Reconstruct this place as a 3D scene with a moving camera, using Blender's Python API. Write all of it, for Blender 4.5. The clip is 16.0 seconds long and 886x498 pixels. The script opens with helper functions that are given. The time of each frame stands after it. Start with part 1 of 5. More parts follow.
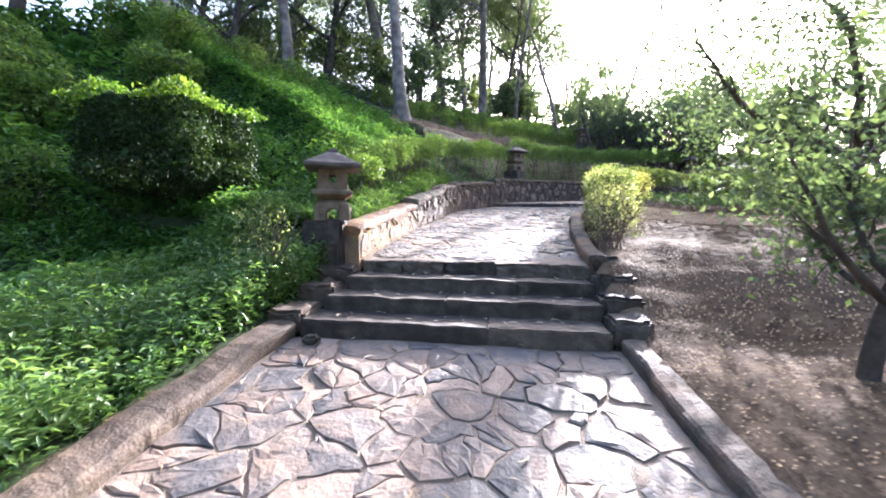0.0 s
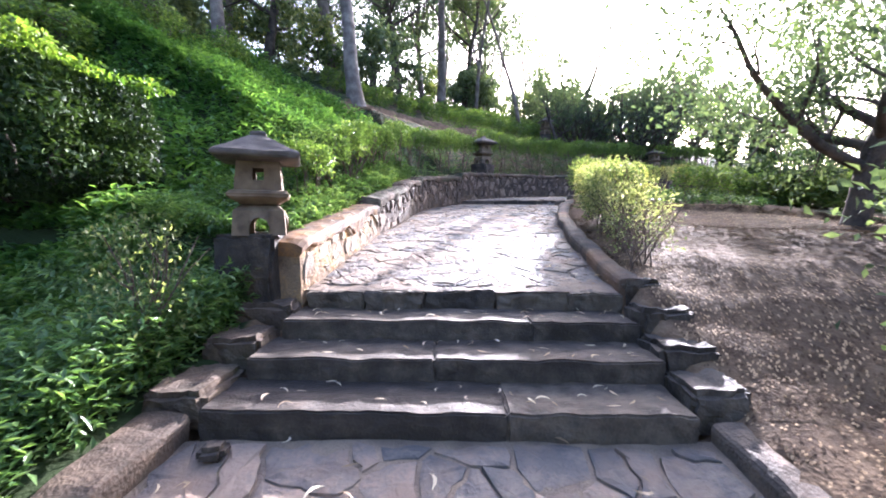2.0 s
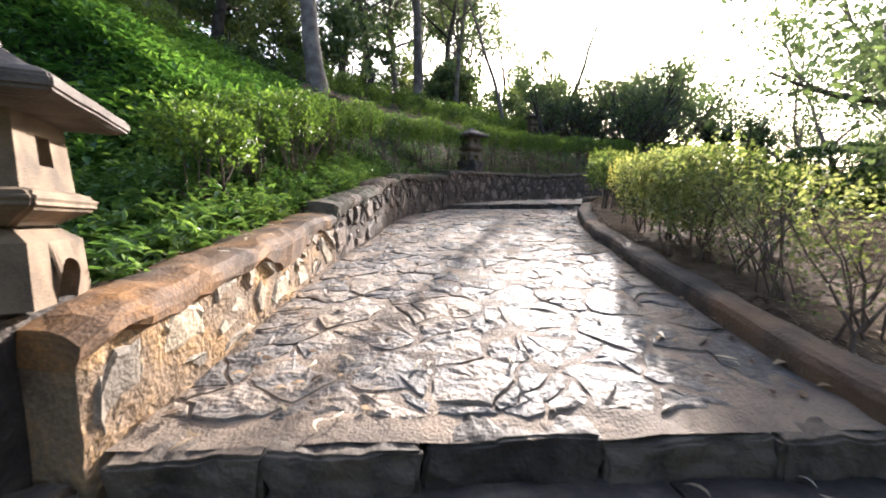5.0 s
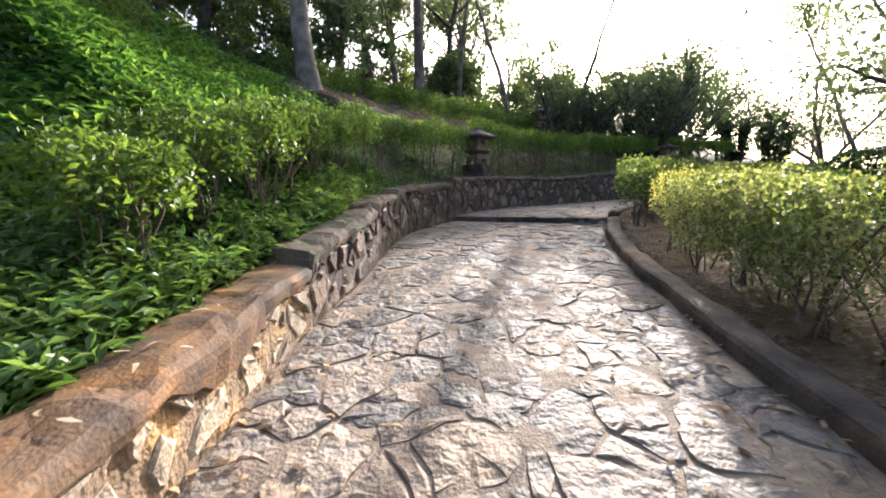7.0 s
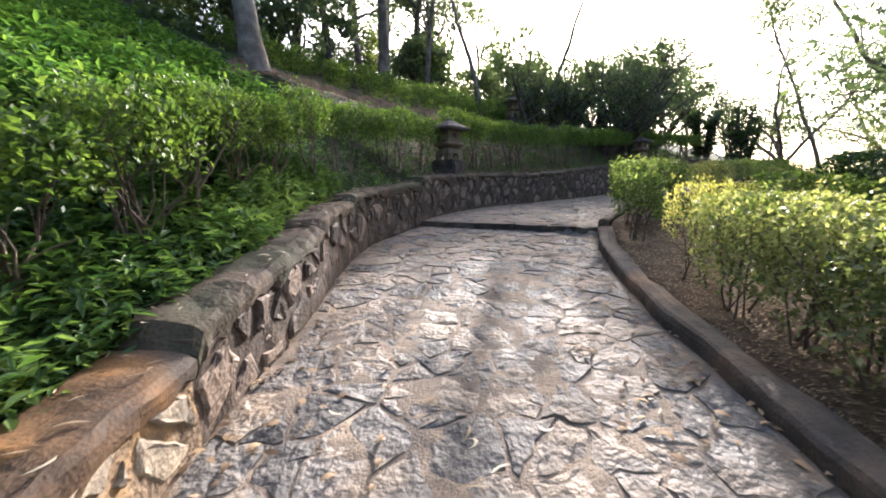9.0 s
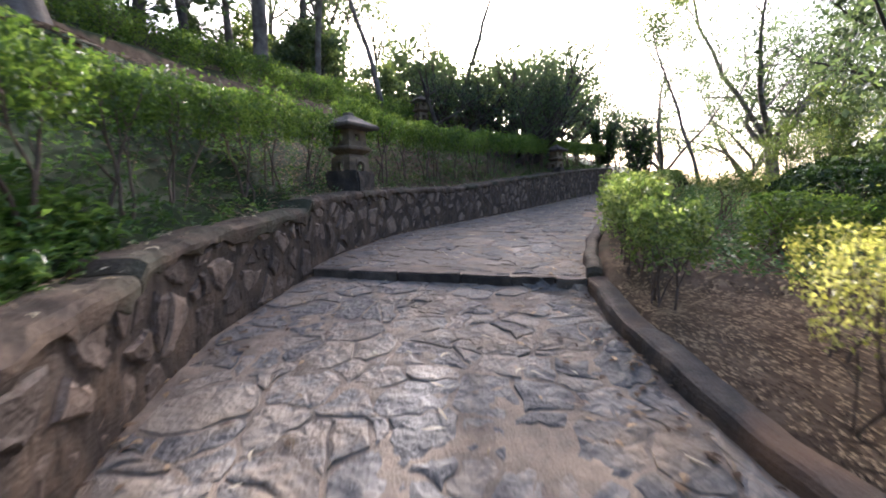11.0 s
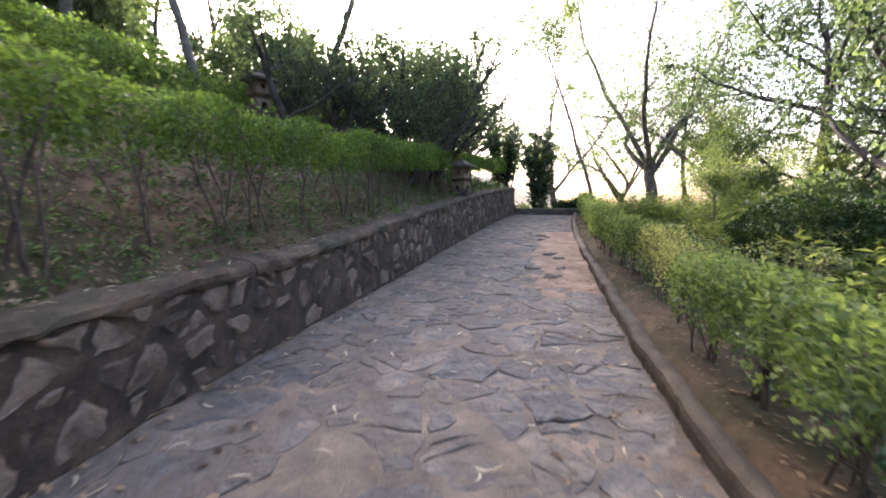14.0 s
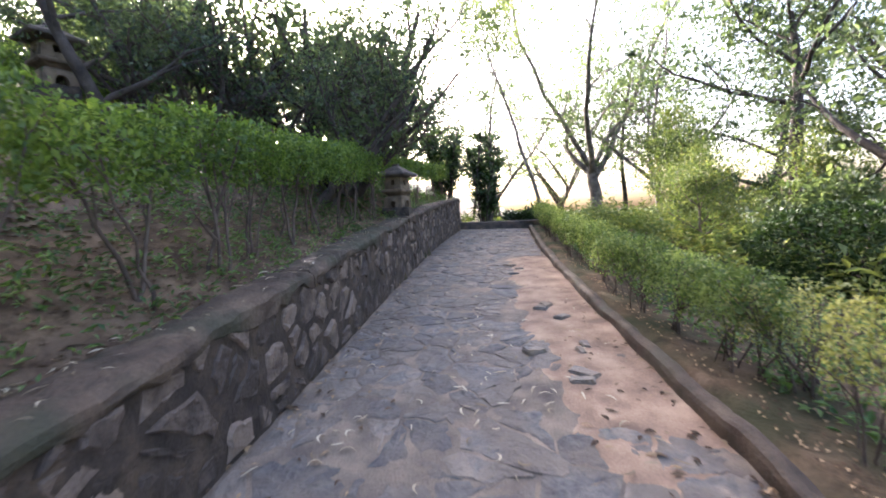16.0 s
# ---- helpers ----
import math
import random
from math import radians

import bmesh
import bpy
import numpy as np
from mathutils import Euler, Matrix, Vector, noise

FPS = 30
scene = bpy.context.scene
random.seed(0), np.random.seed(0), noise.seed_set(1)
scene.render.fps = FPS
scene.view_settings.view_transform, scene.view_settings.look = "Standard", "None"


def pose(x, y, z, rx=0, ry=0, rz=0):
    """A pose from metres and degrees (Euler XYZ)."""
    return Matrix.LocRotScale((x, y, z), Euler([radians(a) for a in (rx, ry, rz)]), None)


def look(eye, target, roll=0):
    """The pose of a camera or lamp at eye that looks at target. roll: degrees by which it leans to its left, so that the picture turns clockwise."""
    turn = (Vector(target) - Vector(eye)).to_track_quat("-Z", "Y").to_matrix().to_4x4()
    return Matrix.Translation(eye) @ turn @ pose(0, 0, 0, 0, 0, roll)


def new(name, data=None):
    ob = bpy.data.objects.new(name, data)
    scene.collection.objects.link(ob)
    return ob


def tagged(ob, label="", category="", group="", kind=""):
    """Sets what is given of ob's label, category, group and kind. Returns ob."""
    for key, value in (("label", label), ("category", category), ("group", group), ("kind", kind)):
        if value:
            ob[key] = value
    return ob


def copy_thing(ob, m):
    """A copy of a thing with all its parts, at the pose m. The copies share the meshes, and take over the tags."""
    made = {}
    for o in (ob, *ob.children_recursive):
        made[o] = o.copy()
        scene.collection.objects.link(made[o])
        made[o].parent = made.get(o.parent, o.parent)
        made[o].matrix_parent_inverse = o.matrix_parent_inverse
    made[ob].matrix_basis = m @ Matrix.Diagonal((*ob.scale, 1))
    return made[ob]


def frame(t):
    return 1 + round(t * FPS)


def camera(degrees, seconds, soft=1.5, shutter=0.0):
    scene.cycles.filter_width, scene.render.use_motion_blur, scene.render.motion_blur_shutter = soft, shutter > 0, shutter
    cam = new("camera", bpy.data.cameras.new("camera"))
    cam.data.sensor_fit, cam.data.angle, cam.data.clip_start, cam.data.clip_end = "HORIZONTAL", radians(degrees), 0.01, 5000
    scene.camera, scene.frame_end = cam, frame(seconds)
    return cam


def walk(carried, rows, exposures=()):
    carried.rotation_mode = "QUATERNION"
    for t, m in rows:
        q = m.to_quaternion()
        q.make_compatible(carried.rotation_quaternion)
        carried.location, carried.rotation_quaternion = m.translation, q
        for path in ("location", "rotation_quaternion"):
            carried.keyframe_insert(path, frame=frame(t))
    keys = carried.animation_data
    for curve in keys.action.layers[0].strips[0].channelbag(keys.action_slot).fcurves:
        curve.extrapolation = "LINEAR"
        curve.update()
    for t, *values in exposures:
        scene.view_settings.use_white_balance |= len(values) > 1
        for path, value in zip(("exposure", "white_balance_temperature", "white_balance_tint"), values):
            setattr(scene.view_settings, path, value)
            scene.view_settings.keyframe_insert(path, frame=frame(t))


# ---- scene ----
cam = camera(95.1, 16.0, 1.8, 0.35)
PATH = [
    (0, (0.017, -0.007, 1.232), (-0.229, 1.973, 1.102), 1.0),
    (0.5, (-0.129, 0.416, 1.292), (-0.356, 2.398, 1.149), 1.1),
    (1, (-0.296, 0.801, 1.321), (-0.446, 2.79, 1.179), 1.0),
    (1.5, (-0.372, 1.142, 1.339), (-0.437, 3.135, 1.192), 0.5),
    (2, (-0.385, 1.495, 1.42), (-0.414, 3.488, 1.259), 0.4),
    (2.5, (-0.416, 1.808, 1.442), (-0.431, 3.8, 1.27), 0.2),
    (3, (-0.468, 2.208, 1.482), (-0.392, 4.2, 1.316), 0.3),
    (3.2, (-0.483, 2.373, 1.469), (-0.392, 4.364, 1.307), 0.3),
    (5.5, (-0.648, 4.168, 1.606), (-0.565, 6.161, 1.461), -0.4),
    (6, (-0.687, 4.471, 1.738), (-0.614, 6.463, 1.587), -0.5),
    (6.5, (-0.646, 4.713, 1.858), (-0.57, 6.705, 1.699), -0.5),
    (7, (-0.608, 4.889, 1.993), (-0.531, 6.879, 1.811), -0.7),
    (7.5, (-0.621, 5.124, 2.095), (-0.485, 7.109, 1.892), -0.6),
    (8, (-0.613, 5.38, 2.178), (-0.414, 7.357, 1.95), -0.4),
    (8.2, (-0.589, 5.518, 2.209), (-0.382, 7.493, 1.972), -0.4),
    (10.3, (-0.495, 7.353, 2.433), (0.035, 9.267, 2.193), 0.3),
    (10.5, (-0.444, 7.708, 2.464), (0.2, 9.587, 2.229), 0.0),
    (11, (-0.246, 8.686, 2.671), (0.454, 10.546, 2.443), -1.0),
    (11.5, (0.078, 9.476, 2.79), (0.931, 11.272, 2.572), -1.7),
    (12, (0.366, 10.287, 2.912), (1.399, 11.988, 2.709), -1.4),
    (12.5, (0.723, 11.123, 3.025), (1.815, 12.787, 2.821), -0.7),
    (13, (1.12, 11.932, 3.181), (2.284, 13.544, 2.963), -0.3),
    (13.5, (1.521, 12.699, 3.291), (2.683, 14.312, 3.08), -0.2),
    (14, (2.145, 13.455, 3.492), (3.359, 15.031, 3.289), -0.2),
    (14.5, (2.711, 14.119, 3.616), (4.019, 15.621, 3.423), -1.0),
    (15, (3.282, 14.815, 3.673), (4.732, 16.18, 3.488), -1.4),
    (15.5, (3.809, 15.516, 3.762), (5.256, 16.886, 3.587), -1.8),
    (16, (4.29, 16.137, 3.86), (5.742, 17.501, 3.683), -2.4),
]

EXPOSURES = [(0.0, 2.75, 5500, 19), (0.5, 2.9, 5400, 22), (1.5, 2.8, 5400, 23), (3.2, 2.7, 5750, 21), (5.5, 1.92, 6100, 14), (8.0, 1.97, 6150, 14), (10.5, 2.0, 5750, 16), (12.0, 2.2, 5850, 25), (12.5, 2.45, 5900, 25), (13.5, 2.6, 6100, 21), (14.5, 2.65, 6100, 21), (16.0, 2.95, 6000, 22)]
walk(cam, [(t, look(eye, target, roll)) for t, eye, target, roll in PATH], EXPOSURES)

# ---- light: low sun ahead, bright hazy sky ----
SUN_AZ, SUN_EL = radians(24.7), radians(23.3)
world = bpy.data.worlds.new("sky")
scene.world = world
world.use_nodes = True
wn = world.node_tree
sky = wn.nodes.new("ShaderNodeTexSky")
sky.sky_type = "NISHITA"
sky.sun_disc = False
sky.sun_elevation, sky.sun_rotation = SUN_EL, SUN_AZ
sky.air_density, sky.dust_density, sky.ozone_density = 1.0, 6.0, 1.0
wn.links.new(sky.outputs[0], wn.nodes["Background"].inputs[0])
wn.nodes["Background"].inputs[1].default_value = 0.15
sun = bpy.data.lights.new("sun", "SUN")
sun.energy, sun.angle, sun.color = 5.0, radians(0.6), (1.0, 0.91, 0.8)
sun_ob = new("sun", sun)
to_sun = Vector((math.sin(SUN_AZ) * math.cos(SUN_EL), math.cos(SUN_AZ) * math.cos(SUN_EL), math.sin(SUN_EL)))
sun_ob.matrix_world = look(to_sun * 60, (0, 0, 0))

# ---- materials ----
def material(name, colours, scale=6.0, rough=(0.6, 0.9), bump=0.3, fine=60.0, vary=0.12, island=False, obj=False, leaf=0.0, stain=None, spec=0.4, detail=8.0, stain_scale=1.3, stain_at=0.55, cleft=0.0, depth=0.03):
    """Two scales of noise between colours, optional stain colour, per-piece variation, bump, and translucency for leaves."""
    m = bpy.data.materials.new(name)
    m.use_nodes = True
    t = m.node_tree
    n, ln = t.nodes, t.links
    bsdf = n["Principled BSDF"]
    geo = n.new("ShaderNodeNewGeometry")
    info = n.new("ShaderNodeObjectInfo")
    at = n.new("ShaderNodeVectorMath")
    at.operation = "ADD"
    ln.new(geo.outputs["Position"], at.inputs[0])
    if obj:
        ln.new(info.outputs["Random"], at.inputs[1])
    big = n.new("ShaderNodeTexNoise")
    big.inputs["Scale"].default_value, big.inputs["Detail"].default_value = scale, detail
    small = n.new("ShaderNodeTexNoise")
    small.inputs["Scale"].default_value, small.inputs["Detail"].default_value = fine, 6.0
    ln.new(at.outputs[0], big.inputs["Vector"])
    ln.new(at.outputs[0], small.inputs["Vector"])
    ramp = n.new("ShaderNodeValToRGB")
    while len(ramp.color_ramp.elements) < len(colours):
        ramp.color_ramp.elements.new(0.5)
    for i, c in enumerate(colours):
        ramp.color_ramp.elements[i].position = 0.3 + 0.4 * i / max(1, len(colours) - 1)
        ramp.color_ramp.elements[i].color = (*c, 1)
    mix = n.new("ShaderNodeMath")
    mix.operation = "MULTIPLY_ADD"
    mix.inputs[1].default_value = 0.35
    ln.new(small.outputs[0], mix.inputs[0])
    sub = n.new("ShaderNodeMath")
    sub.operation = "MULTIPLY_ADD"
    sub.inputs[1].default_value, sub.inputs[2].default_value = 1.0, -0.175
    ln.new(big.outputs[0], sub.inputs[0])
    ln.new(sub.outputs[0], mix.inputs[2])
    piece = None
    if island:
        piece = geo.outputs["Random Per Island"]
    elif obj:
        piece = info.outputs["Random"]
    fac = mix.outputs[0]
    if piece is not None:
        add = n.new("ShaderNodeMath")
        add.operation = "MULTIPLY_ADD"
        add.inputs[1].default_value = vary * 3
        shift = n.new("ShaderNodeMath")
        shift.operation = "ADD"
        shift.inputs[1].default_value = -vary * 1.5
        ln.new(piece, add.inputs[0])
        ln.new(fac, shift.inputs[0])
        ln.new(shift.outputs[0], add.inputs[2])
        fac = add.outputs[0]
    ln.new(fac, ramp.inputs[0])
    colour = ramp.outputs[0]
    if stain:
        st = n.new("ShaderNodeTexNoise")
        st.inputs["Scale"].default_value, st.inputs["Detail"].default_value = stain_scale, 6.0
        ln.new(geo.outputs["Position"], st.inputs["Vector"])
        sr = n.new("ShaderNodeMapRange")
        sr.inputs[1].default_value, sr.inputs[2].default_value = stain_at - 0.07, stain_at + 0.1
        sr.inputs[4].default_value = 0.85
        ln.new(st.outputs[0], sr.inputs[0])
        sm = n.new("ShaderNodeMix")
        sm.data_type = "RGBA"
        ln.new(sr.outputs[0], sm.inputs[0])
        ln.new(colour, sm.inputs[6])
        sm.inputs[7].default_value = (*stain, 1)
        colour = sm.outputs[2]
    ln.new(colour, bsdf.inputs["Base Color"])
    rr = n.new("ShaderNodeMapRange")
    rr.inputs[3].default_value, rr.inputs[4].default_value = rough
    ln.new(small.outputs[0], rr.inputs[0])
    ln.new(rr.outputs[0], bsdf.inputs["Roughness"])
    bsdf.inputs["Specular IOR Level"].default_value = spec
    if bump:
        bp = n.new("ShaderNodeBump")
        bp.inputs["Strength"].default_value, bp.inputs["Distance"].default_value = bump, 0.03
        bp.inputs["Distance"].default_value = depth
        height = mix.outputs[0]
        if cleft:
            # layered, chipped faces: warped cells of different height
            warp = n.new("ShaderNodeVectorMath")
            warp.operation = "MULTIPLY_ADD"
            warp.inputs[1].default_value = (0.16, 0.16, 0.16)
            ln.new(big.outputs["Color"], warp.inputs[0])
            ln.new(at.outputs[0], warp.inputs[2])
            vo = n.new("ShaderNodeTexVoronoi")
            vo.inputs["Scale"].default_value = 5.5
            ln.new(warp.outputs[0], vo.inputs["Vector"])
            hm = n.new("ShaderNodeMath")
            hm.operation = "MULTIPLY_ADD"
            hm.inputs[1].default_value = cleft
            ln.new(vo.outputs["Color"], hm.inputs[0])
            ln.new(mix.outputs[0], hm.inputs[2])
            height = hm.outputs[0]
        ln.new(height, bp.inputs["Height"])
        ln.new(bp.outputs[0], bsdf.inputs["Normal"])
    if leaf:
        tr = n.new("ShaderNodeBsdfTranslucent")
        bright = n.new("ShaderNodeMix")
        bright.data_type, bright.blend_type = "RGBA", "MULTIPLY"
        bright.inputs[0].default_value = 1.0
        ln.new(colour, bright.inputs[6])
        bright.inputs[7].default_value = (1.35, 1.4, 0.7, 1)
        ln.new(bright.outputs[2], tr.inputs[0])
        ms = n.new("ShaderNodeMixShader")
        ms.inputs[0].default_value = leaf
        ln.new(bsdf.outputs[0], ms.inputs[1])
        ln.new(tr.outputs[0], ms.inputs[2])
        ln.new(ms.outputs[0], n["Material Output"].inputs[0])
    return m


FLAG = [(0.088, 0.08, 0.073), (0.158, 0.14, 0.122), (0.25, 0.2, 0.15)]
RUBBLE = [(0.068, 0.049, 0.037), (0.13, 0.092, 0.068), (0.22, 0.158, 0.115)]
M_FLAG = material("flagstone", FLAG, 7, (0.5, 0.85), 0.75, 30, 0.17, obj=True, stain=(0.25, 0.18, 0.115), stain_at=0.56, stain_scale=1.7, cleft=0.4, depth=0.07)
M_FLAGJ = material("flagstone_far", FLAG, 7, (0.5, 0.85), 0.75, 30, 0.17, island=True, stain=(0.25, 0.18, 0.115), stain_at=0.56, stain_scale=1.7, cleft=0.4, depth=0.07)
M_FLAGT = material("flagstone_earthy", FLAG, 7, (0.55, 0.85), 0.75, 34, 0.15, obj=True, stain=(0.15, 0.117, 0.088), stain_at=0.48, stain_scale=2.2, cleft=0.25, depth=0.05)
M_FLAGTJ = material("flagstone_earthy_far", FLAG, 7, (0.55, 0.85), 0.75, 34, 0.15, island=True, stain=(0.15, 0.117, 0.088), stain_at=0.48, stain_scale=2.2, cleft=0.25, depth=0.05)
SLAB = [(0.085, 0.078, 0.074), (0.16, 0.13, 0.108), (0.25, 0.185, 0.138)]
M_SLAB = material("smooth_slab", SLAB, 5, (0.45, 0.8), 0.5, 40, 0.2, obj=True, stain=(0.2, 0.14, 0.1), stain_at=0.55, stain_scale=2.4, cleft=0.12, depth=0.03)
M_SLABJ = material("smooth_slab_far", SLAB, 5, (0.45, 0.8), 0.5, 40, 0.2, island=True, stain=(0.2, 0.14, 0.1), stain_at=0.55, stain_scale=2.4, cleft=0.12, depth=0.03)
# orange-stained mortar of the wall head, its sunlight painted into the colour
M_SUNSANDY = material("sunlit_sandy_mortar", [(0.12, 0.085, 0.058), (0.24, 0.165, 0.1), (0.42, 0.25, 0.1)], 3.5, (0.8, 0.95), 1.0, 40, depth=0.05)
M_BED = material("sandy_joint_dirt", [(0.11, 0.085, 0.066), (0.19, 0.145, 0.105), (0.3, 0.225, 0.155)], 3, (0.75, 0.95), 0.9, 70)
M_PED = material("dark_pedestal_stone", [(0.022, 0.018, 0.015), (0.048, 0.037, 0.029), (0.1, 0.072, 0.05)], 6, (0.7, 0.9), 0.9, 40, cleft=0.2, depth=0.04)
M_STEP = material("step_stone", [(0.03, 0.023, 0.018), (0.06, 0.047, 0.036), (0.115, 0.09, 0.066)], 6, (0.6, 0.85), 0.8, 50, 0.1, obj=True)
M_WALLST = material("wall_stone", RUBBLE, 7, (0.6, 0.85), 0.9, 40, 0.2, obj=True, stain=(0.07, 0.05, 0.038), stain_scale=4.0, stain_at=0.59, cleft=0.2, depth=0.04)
M_WALLSTJ = material("wall_stone_far", RUBBLE, 7, (0.6, 0.85), 0.9, 40, 0.2, island=True, stain=(0.07, 0.05, 0.038), stain_scale=4.0, stain_at=0.59, cleft=0.2, depth=0.04)
M_SAND = material("orange_sand", [(0.2, 0.125, 0.08), (0.34, 0.215, 0.135), (0.48, 0.33, 0.21)], 3, (0.8, 0.95), 0.8, 60, depth=0.02)
# stones of the wall head, lightened in colour to look sunlit
M_WALLSUN = material("sunlit_pale_wall_stone", [(0.18, 0.15, 0.115), (0.32, 0.26, 0.19), (0.46, 0.37, 0.26)], 7, (0.6, 0.85), 0.8, 60, 0.15, obj=True)
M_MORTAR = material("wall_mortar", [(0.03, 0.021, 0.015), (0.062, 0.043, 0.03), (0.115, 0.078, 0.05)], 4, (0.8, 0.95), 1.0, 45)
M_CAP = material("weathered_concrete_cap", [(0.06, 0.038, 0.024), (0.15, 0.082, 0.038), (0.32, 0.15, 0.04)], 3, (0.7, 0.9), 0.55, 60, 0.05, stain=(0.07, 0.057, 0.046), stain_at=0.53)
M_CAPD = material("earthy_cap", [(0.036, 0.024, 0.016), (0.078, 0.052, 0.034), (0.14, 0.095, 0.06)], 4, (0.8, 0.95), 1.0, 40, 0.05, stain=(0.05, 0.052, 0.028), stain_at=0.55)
M_KERB = material("weathered_kerb", [(0.042, 0.034, 0.028), (0.085, 0.066, 0.052), (0.145, 0.105, 0.074)], 3.5, (0.7, 0.9), 0.9, 50, stain=(0.2, 0.115, 0.065), stain_at=0.58)
M_KERBL = material("earthy_kerb", [(0.042, 0.031, 0.023), (0.082, 0.058, 0.04), (0.135, 0.095, 0.063)], 3.5, (0.7, 0.9), 0.9, 50, stain=(0.08, 0.07, 0.045), stain_at=0.58)
M_LANTERN = material("lantern_stone", [(0.1, 0.07, 0.043), (0.165, 0.118, 0.074), (0.22, 0.16, 0.102)], 6, (0.75, 0.95), 0.4, 110, stain=(0.07, 0.054, 0.038), stain_scale=5.0, stain_at=0.6)
M_ROOF = material("lantern_roof_stone", [(0.06, 0.049, 0.041), (0.105, 0.086, 0.071), (0.15, 0.124, 0.1)], 6, (0.75, 0.95), 0.5, 90)
M_BARK = material("grey_bark", [(0.07, 0.055, 0.045), (0.14, 0.115, 0.095), (0.22, 0.19, 0.16)], 3, (0.8, 0.95), 0.8, 30)
M_BARKD = material("dark_bark", [(0.03, 0.025, 0.021), (0.07, 0.055, 0.045), (0.11, 0.09, 0.075)], 4, (0.8, 0.95), 0.8, 30)
M_STEM = material("shrub_stem", [(0.06, 0.042, 0.032), (0.115, 0.08, 0.06), (0.16, 0.12, 0.09)], 8, (0.7, 0.9), 0.4, 50)
M_DRY = material("dry_leaf", [(0.2, 0.14, 0.085), (0.36, 0.28, 0.19), (0.55, 0.47, 0.35)], 2, (0.45, 0.7), 0.0, 20, 0.25, island=True, leaf=0.2)
M_LITTER = material("leaf_litter", [(0.075, 0.048, 0.03), (0.17, 0.112, 0.066), (0.36, 0.25, 0.145)], 3, (0.8, 0.95), 0.0, 20, 0.25, island=True, spec=0.12)
L_COVER = material("ground_cover_leaf", [(0.048, 0.1, 0.033), (0.088, 0.165, 0.05), (0.175, 0.265, 0.085)], 0.8, (0.25, 0.5), 0.0, 20, 0.14, island=True, leaf=0.42)
L_HEDGE = material("hedge_leaf", [(0.06, 0.105, 0.026), (0.115, 0.185, 0.042), (0.2, 0.275, 0.065)], 1.2, (0.35, 0.6), 0.0, 20, 0.14, island=True, leaf=0.5)
L_YELLOW = material("variegated_leaf", [(0.09, 0.125, 0.045), (0.19, 0.22, 0.092), (0.36, 0.36, 0.185)], 1.5, (0.35, 0.6), 0.0, 20, 0.16, island=True, leaf=0.45)
L_KERBH = material("kerb_hedge_leaf", [(0.08, 0.12, 0.036), (0.145, 0.2, 0.062), (0.26, 0.31, 0.115)], 1.4, (0.35, 0.6), 0.0, 20, 0.16, island=True, leaf=0.5)
L_GOLD = material("golden_leaf", [(0.17, 0.18, 0.05), (0.33, 0.32, 0.1), (0.55, 0.51, 0.22)], 1.5, (0.35, 0.6), 0.0, 20, 0.16, island=True, leaf=0.45)
L_DARK = material("dark_glossy_leaf", [(0.02, 0.04, 0.017), (0.034, 0.065, 0.023), (0.065, 0.11, 0.03)], 1.2, (0.25, 0.45), 0.0, 20, 0.12, island=True, leaf=0.3)
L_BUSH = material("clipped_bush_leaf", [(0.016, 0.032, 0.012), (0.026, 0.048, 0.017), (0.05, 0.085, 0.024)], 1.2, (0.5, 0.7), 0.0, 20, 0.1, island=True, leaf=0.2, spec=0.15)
# brighter leaf for the bush's crest: light from above put into the colour
L_TOPLIT = material("toplit_bush_leaf", [(0.06, 0.125, 0.018), (0.12, 0.2, 0.026), (0.2, 0.28, 0.04)], 1.2, (0.4, 0.6), 0.0, 20, 0.12, island=True, leaf=0.5)
L_WOOD = material("wood_leaf", [(0.045, 0.066, 0.046), (0.072, 0.1, 0.064), (0.115, 0.15, 0.08)], 0.5, (0.4, 0.65), 0.0, 20, 0.13, island=True, leaf=0.5)
L_SLOPE = material("slope_leaf", [(0.04, 0.1, 0.026), (0.08, 0.168, 0.04), (0.16, 0.275, 0.062)], 0.8, (0.3, 0.55), 0.0, 20, 0.13, island=True, leaf=0.42)
L_TREE = material("tree_leaf", [(0.058, 0.086, 0.052), (0.096, 0.132, 0.075), (0.15, 0.19, 0.1)], 0.5, (0.4, 0.65), 0.0, 20, 0.13, island=True, leaf=0.5)
L_PALE = material("pale_tree_leaf", [(0.065, 0.095, 0.035), (0.11, 0.15, 0.055), (0.2, 0.22, 0.075)], 0.5, (0.4, 0.65), 0.0, 20, 0.13, island=True, leaf=0.45)


